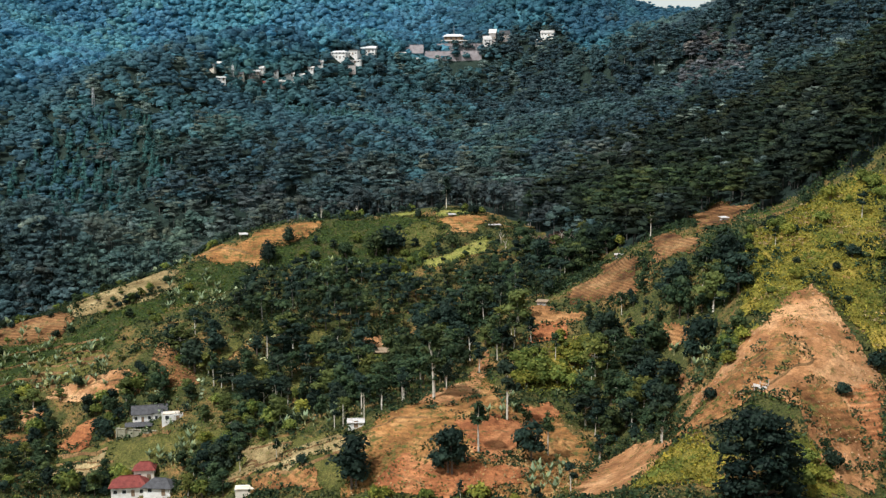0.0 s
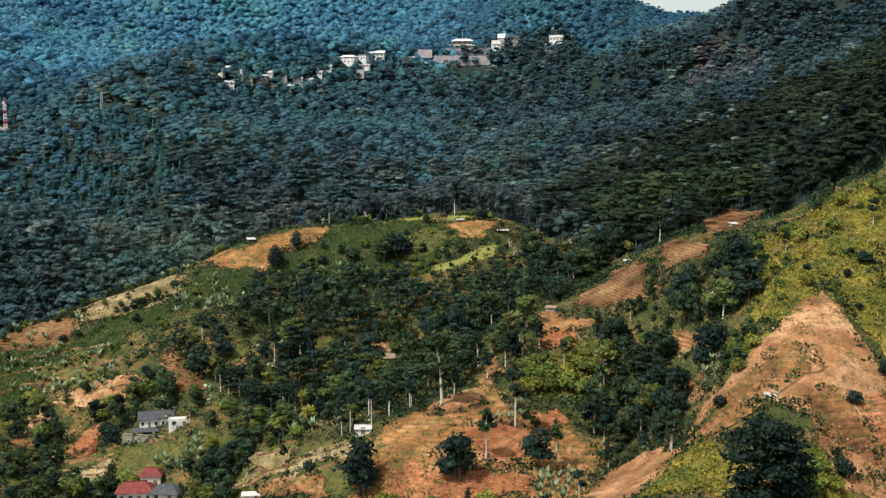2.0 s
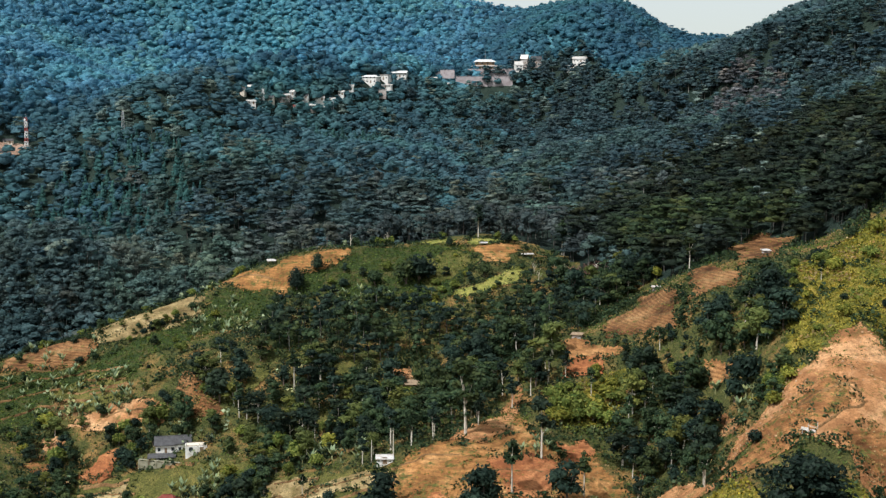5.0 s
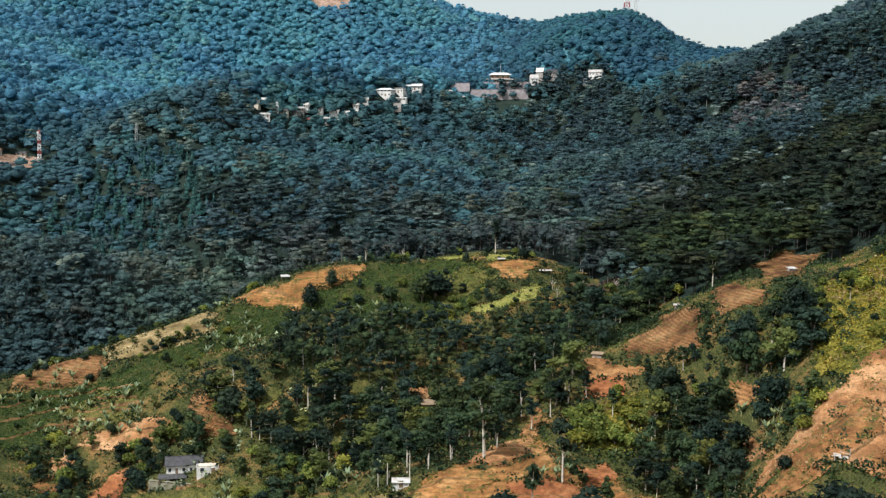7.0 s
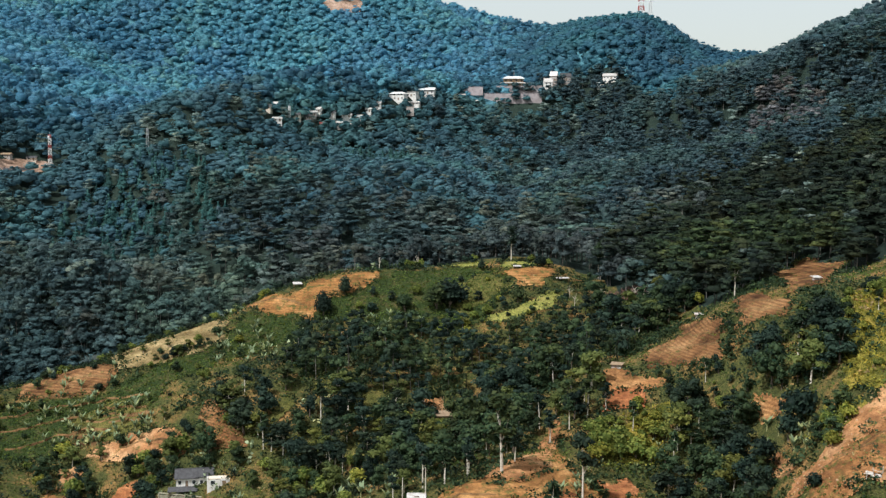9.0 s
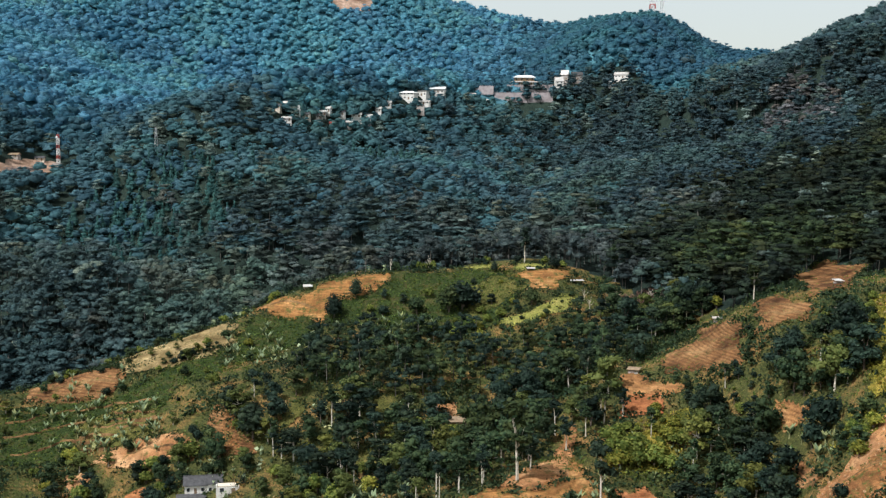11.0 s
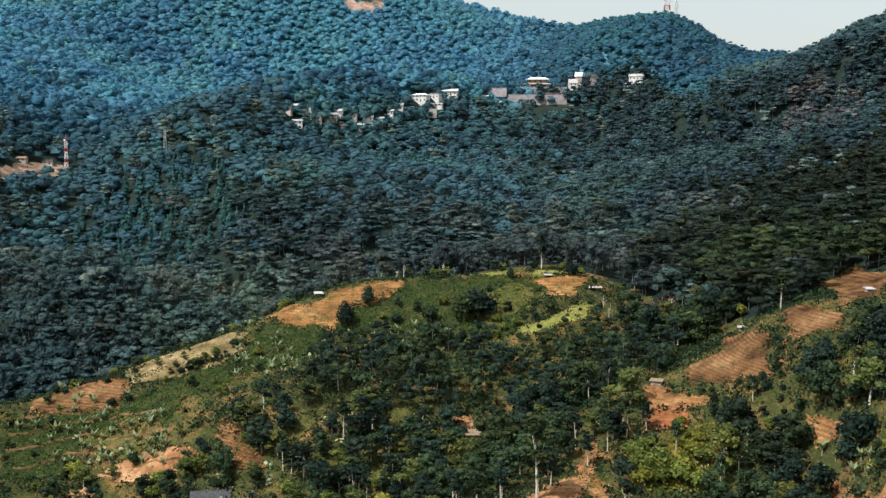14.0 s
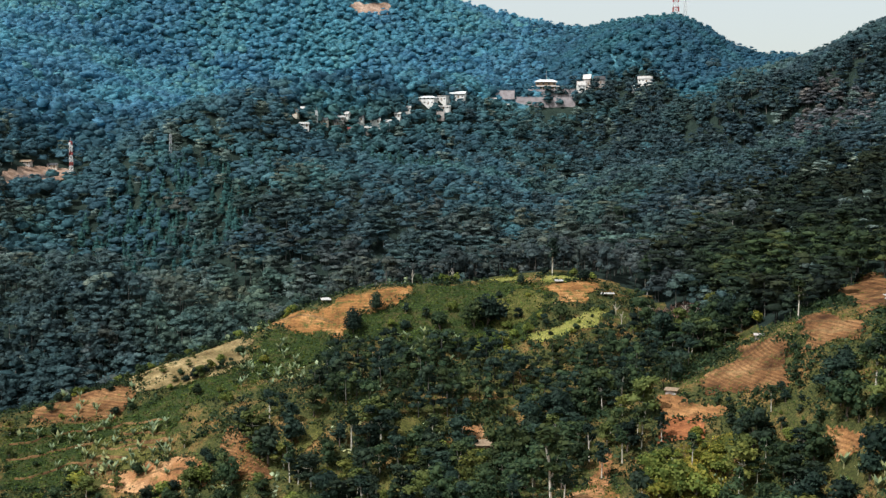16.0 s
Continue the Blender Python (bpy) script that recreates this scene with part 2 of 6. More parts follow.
BANANA_PATCHES.append((8, [(61.2, 320.1), (69.0, 300.2), (65.1, 288.5), (60.0, 313.2)]))
BANANA_PATCHES.append((6, [(9.2, 297.9), (17.7, 319.6), (21.6, 319.5), (16.8, 303.3)]))
BANANA_PATCHES.append((12, [(-98.7, 343.3), (-81.1, 332.9), (-79.7, 326.6), (-97.0, 337.0)]))
# low earth banks along terraces
BANKS = []
BANKS.append([(63.7, 274.7), (70.8, 272.9), (79.1, 274.4), (85.1, 274.5), (84.9, 269.7), (78.3, 264.4), (72.5, 261.6)])
BANKS.append([(67.3, 274.6), (74.6, 272.2), (81.9, 275.1), (85.4, 272.4)])
BANKS.append([(90.6, 260.3), (100.6, 265.9)])
BANKS.append([(90.5, 258.1), (99.7, 263.2)])
BANKS.append([(90.7, 255.9), (98.9, 261.0)])
BANKS.append([(-113.5, 341.9), (-99.8, 341.2)])
BANKS.append([(-112.8, 334.1), (-98.1, 334.8)])
BANKS.append([(-53.9, 307.6), (-42.3, 300.5), (-39.5, 301.8)])
BANKS.append([(-58.0, 304.6), (-46.6, 299.1), (-38.7, 295.5)])
BANKS.append([(-41.8, 302.6), (-33.2, 299.0), (-25.7, 296.8)])
BANKS.append([(-49.8, 300.5), (-38.5, 293.3), (-26.7, 291.0)])
BANKS.append([(-98.8, 347.1), (-88.3, 342.7), (-80.9, 339.9)])
BANKS.append([(-13.2, 276.7), (-6.3, 271.1), (-1.7, 267.5)])
BANKS.append([(1.9, 288.7), (8.9, 288.1), (16.2, 293.0)])
BANKS.append([(-21.2, 294.9), (-12.6, 296.8), (-3.8, 295.5)])
BANKS.append([(58.1, 303.1), (60.8, 297.9), (62.1, 288.6)])
BANKS.append([(58.0, 298.6), (60.0, 294.3), (60.9, 286.9)])
BANKS.append([(-160.6, 388.3), (-150.4, 393.2), (-140.4, 394.4)])
BANKS.append([(-159.9, 382.6), (-146.8, 388.1), (-135.2, 389.5)])
BANKS.append([(-155.2, 375.6), (-142.9, 382.5), (-130.1, 384.6)])
BANKS.append([(-140.3, 393.9), (-128.4, 394.9), (-115.6, 392.9)])
BANKS.append([(-132.7, 387.1), (-122.2, 386.4), (-111.1, 383.4)])
BANKS.append([(42.2, 382.1), (50.4, 367.9), (59.0, 356.6)])
BANKS.append([(49.9, 382.0), (55.1, 369.5), (60.6, 361.0)])
BANKS.append([(65.2, 369.3), (70.4, 360.7), (76.0, 352.6)])
BANKS.append([(67.2, 374.6), (74.8, 361.2)])
BANKS.append([(-95.2, 450.3), (-82.4, 445.4), (-72.1, 440.9)])
BANKS.append([(-118.3, 374.1), (-107.5, 371.0), (-92.6, 363.1)])
BANKS.append([(-152.5, 407.6), (-141.4, 407.0), (-128.8, 404.4)])
BANKS.append([(-135.7, 384.7), (-129.9, 384.2), (-123.8, 382.7)])
BANKS.append([(-135.0, 382.5), (-130.2, 382.2), (-125.0, 380.3)])
BANKS.append([(-135.5, 381.0), (-128.4, 379.3), (-122.2, 377.2)])
BANKS.append([(-128.3, 391.7), (-120.1, 389.8), (-113.8, 387.6)])
BANKS.append([(-127.5, 389.0), (-119.2, 386.6), (-111.9, 384.2)])
BANKS.append([(-124.6, 385.4), (-119.4, 384.0), (-114.2, 382.0)])
BANKS.append([(-150.9, 399.3), (-145.8, 398.5), (-140.0, 398.6)])
BANKS.append([(-115.5, 342.9), (-108.5, 342.2), (-101.1, 339.9)])
BANKS.append([(-114.2, 338.6), (-105.6, 337.9), (-96.5, 335.0)])
BANKS.append([(-53.4, 314.0), (-46.6, 310.1), (-39.8, 304.8)])
BANKS.append([(-53.6, 305.6), (-47.2, 303.4), (-40.0, 300.0)])
BANKS.append([(55.9, 315.5), (59.3, 309.5), (60.1, 294.8)])
BANKS.append([(55.4, 312.6), (58.2, 307.3), (58.9, 295.7)])
SNAGS = [(-34.0, 469.0), (-47.8, 465.5), (96.2, 469.3), (23.2, 437.0), (33.5, 447.9), (44.8, 446.0), (21.9, 444.0), (49.2, 440.3)]
LANDMARK_TREES = []
LANDMARK_TREES.append(('egg', [(-64.9, 437.1, 6.7), (-58.4, 446.4, 5.3), (-9.6, 461.5, 3.1)]))
LANDMARK_TREES.append(('round', [(-25.0, 437.9, 9.4), (-20.2, 437.9, 11.5), (-48.0, 438.2, 4.2), (-39.3, 468.5, 4.0), (12.6, 466.1, 4.4), (-36.2, 438.3, 6.3), (61.8, 270.0, 3.9), (80.9, 240.5, 4.6), (94.3, 313.5, 2.4), (109.8, 315.7, 4.2), (108.5, 321.5, 2.1), (103.0, 307.8, 2.6), (101.3, 293.6, 2.0), (67.8, 304.6, 8.7), (64.5, 302.6, 7.2), (3.4, 437.7, 5.2), (-36.4, 294.0, 3.5), (-138.0, 411.0, 2.7), (-151.4, 410.1, 2.7), (-132.5, 399.4, 3.0), (-117.5, 373.8, 3.9), (-83.8, 455.5, 4.3), (89.3, 260.3, 3.7), (101.5, 271.4, 5.2)]))
LANDMARK_TREES.append(('dark', [(-22.6, 277.8, 13.2), (-21.5, 277.3, 10.6), (1.7, 271.9, 12.3), (0.8, 272.4, 9.7), (21.0, 280.0, 11.3), (-60.5, 310.3, 8.9), (-65.7, 313.1, 8.2), (-77.0, 359.7, 12.0)]))
LANDMARK_TREES.append(('tall', [(8.2, 279.3, 13.3), (16.3, 300.2, 16.4), (51.0, 271.8, 8.4), (48.4, 298.9, 8.5), (-43.9, 300.9, 6.4), (-21.9, 306.8, 11.0), (-2.8, 309.7, 19.2), (-10.8, 310.6, 8.9), (-16.6, 306.0, 10.2), (-28.8, 302.9, 7.2), (68.0, 386.4, 11.0), (1.5, 469.3, 13.4), (34.0, 469.6, 13.4), (119.7, 337.4, 7.7), (93.4, 331.0, 5.7), (-54.4, 305.9, 6.6), (20.9, 346.7, 11.6), (7.8, 346.3, 9.9), (52.7, 346.4, 6.6), (38.3, 285.8, 6.8), (25.6, 286.0, 10.9)]))
LANDMARK_TREES.append(('big', [(61.0, 223.8, 22.9)]))
LANDMARK_TREES.append(('tall', [(41.3, 325.3, 9), (39.5, 303.2, 8), (48.3, 298.0, 7), (53.3, 296.3, 9), (50.7, 268.9, 8), (38.4, 285.0, 6), (-2.5, 310.8, 10), (0.6, 319.0, 9), (-6.5, 324.3, 9), (-11.1, 307.8, 8), (-16.5, 305.7, 8), (10.1, 334.0, 9), (15.6, 341.0, 9), (20.4, 351.7, 8), (32.5, 339.3, 8), (26.0, 347.7, 8), (48.7, 332.0, 8), (28.1, 256.5, 8)]))
# brown, half-dead bushes beside the knoll
DEAD_BUSHES = [(33.8, 450.5), (49.3, 454.0), (55.3, 439.1), (50.4, 436.4), (34.9, 443.5)]
# built-up spots in the forest: x, y, radius
CLEARINGS = [(-80, 924, 8), (-60, 970, 8), (-92, 898, 4.5), (-68, 944, 7), (-70, 932, 6), (12, 1080, 13), (-14, 1046, 9), (0, 1046, 9), (14, 1046, 9), (30, 1048, 9), (41, 1070, 7), (-27, 1045, 6), (96, 1078, 7), (86, 1071, 4), (57, 1089, 4), (-146, 790, 4), (-137, 812, 3), (-129, 831, 3), (-109, 855, 3.5), (-153, 800, 3), (-118, 847, 3), (-131, 821, 3), (-113, 843, 3), (-126, 839, 3), (-141, 805, 3), (-105, 849, 3), (-96, 881, 3), (-149, 809, 3), (-290, 698, 7), (-284, 715, 7), (-277, 729, 6), (-293, 682, 7), (-274, 735, 5), (-299, 728, 4)]

# ---- world, sun ----
SUN_ELEVATION, SUN_TURN = radians(55), radians(-134)
world = bpy.data.worlds.new("world")
scene.world = world
world.use_nodes = True
wn = world.node_tree.nodes
sky = wn.new("ShaderNodeTexSky")
sky.sky_type, sky.sun_disc = "NISHITA", False
sky.sun_elevation, sky.sun_rotation = SUN_ELEVATION, SUN_TURN
sky.air_density, sky.dust_density, sky.ozone_density = 1.0, 2.6, 0.2
wn["Background"].inputs["Strength"].default_value = 0.135
haze = wn.new("ShaderNodeMix")
haze.data_type = "RGBA"
haze.inputs[0].default_value, haze.inputs[7].default_value = 0.72, (3.45, 3.15, 2.4, 1)
world.node_tree.links.new(sky.outputs["Color"], haze.inputs[6])
world.node_tree.links.new(haze.outputs[2], wn["Background"].inputs["Color"])
to_sun = Vector((math.sin(SUN_TURN) * math.cos(SUN_ELEVATION), math.cos(SUN_TURN) * math.cos(SUN_ELEVATION), math.sin(SUN_ELEVATION)))
sun_data = bpy.data.lights.new("sun", "SUN")
sun_data.energy, sun_data.angle, sun_data.color = 2.9, radians(0.6), (1.0, 0.93, 0.82)
sun = new("sun", sun_data)
sun.matrix_world = look(tuple(to_sun * 900), (0, 0, 0))

# ---- materials ----


class Nodes:
    """A new material and short ways to add and join its nodes."""

    def __init__(self, name, rough=0.85, spec=0.2, metal=0.0):
        self.mat = bpy.data.materials.new(name)
        self.mat.use_nodes = True
        self.nt = self.mat.node_tree
        self.bsdf = self.nt.nodes["Principled BSDF"]
        self.bsdf.inputs["Roughness"].default_value = rough
        self.bsdf.inputs["Specular IOR Level"].default_value = spec
        self.bsdf.inputs["Metallic"].default_value = metal
        self.pos = self.nt.nodes.new("ShaderNodeNewGeometry")

    def add(self, kind, **values):
        node = self.nt.nodes.new(kind)
        for key, value in values.items():
            node.inputs[key].default_value = value
        return node

    def join(self, a, b):
        self.nt.links.new(a, b)

    def noise(self, scale, detail=4.0, rough=0.6, coord=None):
        node = self.add("ShaderNodeTexNoise", Scale=scale, Detail=detail, Roughness=rough)
        self.join(coord or self.pos.outputs["Position"], node.inputs["Vector"])
        return node.outputs["Fac"]

    def ramp(self, fac, stops):
        node = self.nt.nodes.new("ShaderNodeValToRGB")
        while len(node.color_ramp.elements) < len(stops):
            node.color_ramp.elements.new(0.5)
        for element, (at, colour) in zip(node.color_ramp.elements, stops):
            element.position, element.color = at, (*colour, 1)
        self.join(fac, node.inputs["Fac"])
        return node.outputs["Color"]

    def mix(self, fac, a, b, mode="MIX"):
        node = self.nt.nodes.new("ShaderNodeMix")
        node.data_type, node.blend_type = "RGBA", mode
        for value, socket in ((fac, node.inputs[0]), (a, node.inputs[6]), (b, node.inputs[7])):
            if isinstance(value, (int, float)):
                socket.default_value = value
            elif isinstance(value, tuple):
                socket.default_value = (*value, 1)
            else:
                self.join(value, socket)
        return node.outputs[2]

    def math(self, op, a, b=0.0):
        node = self.nt.nodes.new("ShaderNodeMath")
        node.operation = op
        for value, socket in ((a, node.inputs[0]), (b, node.inputs[1])):
            if isinstance(value, (int, float)):
                socket.default_value = value
            else:
                self.join(value, socket)
        return node.outputs[0]

    def done(self, colour, height=None, strength=0.5, distance=0.2):
        if isinstance(colour, tuple):
            self.bsdf.inputs["Base Color"].default_value = (*colour, 1)
        else:
            self.join(colour, self.bsdf.inputs["Base Color"])
        if height is not None:
            bump = self.add("ShaderNodeBump", Strength=strength, Distance=distance)
            self.join(height, bump.inputs["Height"])
            self.join(bump.outputs["Normal"], self.bsdf.inputs["Normal"])
        return self.mat


def soil_material(name, dark, mid, light, rows=0.0, green=0.0, even=False):
    """Tilled earth: patches, crumbs, and rows that follow the contour."""
    n = Nodes(name, 0.95, 0.1)
    colour = n.ramp(n.noise(0.09, 5), [(0.32, dark), (0.5, mid), (0.68, light)])
    blotch = n.noise(0.3, 5, 0.7)
    colour = n.mix(0.7, colour, n.ramp(blotch, [(0.36, (0.5, 0.48, 0.44)), (0.52, (1, 1, 1)), (0.66, (1.18, 1.16, 1.12))]), "MULTIPLY")
    fine = n.noise(1.3, 6, 0.7)
    colour = n.mix(0.85, colour, n.ramp(fine, [(0.3, (0.45, 0.43, 0.42)), (0.5, (0.95, 0.95, 0.95)), (0.72, (1.25, 1.22, 1.15))]), "MULTIPLY")
    if green:
        weeds = n.ramp(n.noise(0.35, 6, 0.75), [(0.62 - green, (0, 0, 0)), (0.72 - green, (1, 1, 1))])
        colour = n.mix(weeds, colour, n.ramp(fine, [(0.35, (0.045, 0.06, 0.016)), (0.65, (0.16, 0.15, 0.04))]))
    clods = n.noise(3.5, 4, 0.75)
    colour = n.mix(0.6, colour, n.ramp(clods, [(0.34, (0.5, 0.47, 0.44)), (0.5, (1, 1, 1)), (0.66, (1.25, 1.22, 1.18))]), "MULTIPLY")
    height = n.math("ADD", n.math("ADD", fine, clods), n.math("MULTIPLY", blotch, 1.5))
    if rows:
        xyz = n.nt.nodes.new("ShaderNodeSeparateXYZ")
        n.join(n.pos.outputs["Position"], xyz.inputs[0])
        wobble = n.math("MULTIPLY", n.noise(0.05 if even else 0.07, 4), 7.0 if even else 16.0)
        wave = n.math("SINE", n.math("ADD", n.math("MULTIPLY", xyz.outputs["Z"], rows), wobble))
        patchy = n.math("MULTIPLY", wave, n.math("ADD", n.noise(0.2, 3), 0.25 if even else 0.0))
        height = n.math("ADD", height, n.math("MULTIPLY", patchy, 1.2))
        lines = n.math("MULTIPLY", n.math("GREATER_THAN", patchy, 0.42 if even else 0.22), 0.4)
        colour = n.mix(lines, colour, dark)
    return n.done(colour, height, 0.9, 0.35)


def grass_material(name, a, b, c, scale=0.15, bare=None):
    n = Nodes(name, 0.9, 0.15)
    colour = n.ramp(n.noise(scale, 6, 0.7), [(0.3, a), (0.5, b), (0.7, c)])
    fine = n.noise(2.2, 5, 0.75)
    colour = n.mix(0.9, colour, n.ramp(fine, [(0.34, (0.25, 0.28, 0.26)), (0.5, (0.9, 0.9, 0.9)), (0.66, (1.7, 1.6, 1.25))]), "MULTIPLY")
    if bare:
        colour = n.mix(n.ramp(n.noise(0.16, 5, 0.7), [(0.54, (0, 0, 0)), (0.66, (1, 1, 1))]), colour, bare)
    return n.done(colour, fine, 1.0, 0.5)


def leaf_material(name, dark, light, rough=0.55, spread=0.35, warmth=0.45, stands=None, grain=0.0, thin_share=0.35):
    """Leaves: every spray and every plant has its own shade; grain gives a closed canopy its leafy relief."""
    n = Nodes(name, rough, 0.08)
    info = n.nt.nodes.new("ShaderNodeObjectInfo")
    tint = n.nt.nodes.new("ShaderNodeAttribute")
    tint.attribute_name = "tint"
    colour = n.mix(n.pos.outputs["Random Per Island"], dark, light)
    plant = n.math("ADD", n.math("MULTIPLY", n.math("FRACT", n.math("ADD", info.outputs["Random"], tint.outputs["Fac"])), 2 * spread), 1 - spread)
    grey = n.nt.nodes.new("ShaderNodeCombineColor")
    for socket in ("Red", "Green", "Blue"):
        n.join(plant, grey.inputs[socket])
    colour = n.mix(1.0, colour, grey.outputs[0], "MULTIPLY")
    warm = n.math("GREATER_THAN", n.math("FRACT", n.math("MULTIPLY", n.math("ADD", info.outputs["Random"], tint.outputs["Fac"]), 7.3)), 0.72)
    colour = n.mix(n.math("MULTIPLY", warm, warmth), colour, n.mix(1.0, colour, (1.7, 1.25, 0.75), "MULTIPLY"))
    if stands:
        patch = n.ramp(n.noise(0.012, 4, 0.6), [(0.36, (0.74, 0.78, 0.86)), (0.44, (0.98, 0.9, 0.96)), (0.52, (1, 1, 1)), (0.64, stands)])
        colour = n.mix(1.0, colour, patch, "MULTIPLY")
    if grain:
        squash = n.nt.nodes.new("ShaderNodeMapping")
        squash.inputs["Scale"].default_value = (1, 1, 2.2)
        n.join(n.pos.outputs["Position"], squash.inputs["Vector"])
        leafy = n.noise(grain, 5, 0.75, squash.outputs[0])
        colour = n.mix(0.9, colour, n.ramp(leafy, [(0.36, (0.5, 0.53, 0.58)), (0.5, (1, 1, 1)), (0.63, (1.6, 1.55, 1.42))]), "MULTIPLY")
        n.done(colour, leafy, 0.6, 0.5)
    else:
        n.done(colour)
    thin = n.nt.nodes.new("ShaderNodeBsdfTranslucent")
    n.join(colour, thin.inputs["Color"])
    both = n.add("ShaderNodeMixShader", Fac=thin_share)
    n.join(n.bsdf.outputs[0], both.inputs[1])
    n.join(thin.outputs[0], both.inputs[2])
    n.join(both.outputs[0], n.nt.nodes["Material Output"].inputs["Surface"])
    return n.mat


def plain_material(name, colour, rough=0.7, stain=(0.6, 0.58, 0.55), scale=1.2, spec=0.3, metal=0.0, height=0.2):
    """Paint, plaster, tin or wood with stains and wear."""
    n = Nodes(name, rough, spec, metal)
    worn = n.ramp(n.noise(scale, 6, 0.65), [(0.35, stain), (0.58, (1, 1, 1))])
    fine = n.noise(scale * 9, 3)
    return n.done(n.mix(0.8, colour, worn, "MULTIPLY"), fine, height, 0.05)


def roof_material(name, colour, pitch, dark=(0.45, 0.42, 0.4)):
    """Tile or tin courses down a slope."""
    n = Nodes(name, 0.75, 0.25)
    worn = n.ramp(n.noise(0.9, 6, 0.7), [(0.3, dark), (0.6, (1.1, 1.08, 1.05))])
    coord = n.nt.nodes.new("ShaderNodeTexCoord")
    xyz = n.nt.nodes.new("ShaderNodeSeparateXYZ")
    n.join(coord.outputs["Object"], xyz.inputs[0])
    wave = n.math("ADD", n.math("SINE", n.math("MULTIPLY", xyz.outputs["Z"], pitch * 1.6)), n.math("SINE", n.math("MULTIPLY", xyz.outputs["X"], pitch)))
    return n.done(n.mix(0.9, colour, worn, "MULTIPLY"), wave, 0.6, 0.06)


GROUND = grass_material("scrub_ground", (0.03, 0.044, 0.014), (0.085, 0.087, 0.026), (0.32, 0.175, 0.066), 0.1)
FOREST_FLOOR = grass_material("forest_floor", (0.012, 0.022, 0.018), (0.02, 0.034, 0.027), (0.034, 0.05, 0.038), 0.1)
# the mountain's ground has its haze painted in as blue
HAZE_FLOOR = grass_material("hazed_mountain_floor", (0.075, 0.19, 0.25), (0.085, 0.21, 0.27), (0.095, 0.23, 0.28), 0.05)
SOILS = {
    "orange": soil_material("orange_soil", (0.19, 0.088, 0.036), (0.39, 0.195, 0.075), (0.56, 0.32, 0.135), 6.4, 0.05),
    "red": soil_material("red_soil", (0.2, 0.07, 0.029), (0.4, 0.157, 0.062), (0.55, 0.255, 0.108), 6.0, 0.04),
    "ochre": soil_material("ochre_soil", (0.19, 0.09, 0.032), (0.4, 0.195, 0.066), (0.58, 0.325, 0.13), 8.5, 0.11),
    "tan": soil_material("tan_soil", (0.21, 0.096, 0.04), (0.45, 0.222, 0.094), (0.66, 0.39, 0.195), 0.9, 0.07),
    "brown": soil_material("brown_soil", (0.14, 0.062, 0.025), (0.33, 0.155, 0.058), (0.49, 0.25, 0.1), 5.0, 0.11),
    "yard": soil_material("yard_earth", (0.24, 0.155, 0.105), (0.4, 0.27, 0.195), (0.54, 0.39, 0.3), 0.0, 0.0),
    "terrace": soil_material("terraced_soil", (0.065, 0.03, 0.014), (0.27, 0.135, 0.056), (0.43, 0.24, 0.105), 9.5, 0.07, True),
    "straw": soil_material("straw_grass", (0.18, 0.13, 0.055), (0.38, 0.285, 0.135), (0.56, 0.44, 0.23), 2.2, 0.06),
    "olive": grass_material("olive_grass", (0.05, 0.058, 0.014), (0.11, 0.108, 0.028), (0.2, 0.165, 0.05), 0.2),
    "lime": grass_material("lime_grass", (0.12, 0.14, 0.03), (0.25, 0.25, 0.06), (0.36, 0.31, 0.1), 0.2),
    "crop": grass_material("crop_ground", (0.016, 0.03, 0.008), (0.036, 0.055, 0.014), (0.1, 0.08, 0.03), 0.25),
}
BANK_EARTH = soil_material("bank_earth", (0.09, 0.05, 0.024), (0.2, 0.115, 0.05), (0.36, 0.22, 0.1), 0.0, 0.06)
YELLOW_GRASS = grass_material("yellow_grass", (0.03, 0.05, 0.01), (0.19, 0.165, 0.026), (0.42, 0.3, 0.06), 0.09, (0.075, 0.085, 0.02))
LEAF_DARK = leaf_material("dark_leaves", (0.009, 0.02, 0.016), (0.04, 0.064, 0.043), 0.55, 0.4, 0.3)
LEAF_MID = leaf_material("wood_leaves", (0.013, 0.03, 0.016), (0.062, 0.09, 0.039), 0.55, 0.45, 0.4)
LEAF_OLIVE = leaf_material("olive_leaves", (0.045, 0.065, 0.017), (0.145, 0.165, 0.048), 0.55, 0.3, 0.35)
LEAF_PALE = leaf_material("pale_leaves", (0.1, 0.15, 0.14), (0.2, 0.25, 0.22), 0.6, 0.3, 0.2, None, 1.1)
LEAF_FOREST = leaf_material("forest_leaves", (0.037, 0.072, 0.073), (0.098, 0.154, 0.145), 0.6, 0.32, 0.18, (1.4, 1.3, 1.1), 0.9)
LEAF_GREY = leaf_material("grey_forest_leaves", (0.045, 0.068, 0.066), (0.115, 0.143, 0.128), 0.6, 0.32, 0.25, (1.3, 1.25, 1.1), 0.9)
# darkened forest leaves: the steep slope's shade is painted into the colour
LEAF_SHADED_SLOPE = leaf_material("shaded_slope_leaves", (0.009, 0.018, 0.016), (0.041, 0.06, 0.036), 0.6, 0.4, 0.5, (1.5, 1.45, 1.0), 0.9)
LEAF_DRY = leaf_material("dry_forest_leaves", (0.085, 0.095, 0.105), (0.18, 0.18, 0.185), 0.7, 0.35, 0.3, None, 0.9)
LEAF_SPIRE = leaf_material("conifer_leaves", (0.03, 0.082, 0.083), (0.062, 0.14, 0.128), 0.6, 0.3, 0.1, None, 0.9)
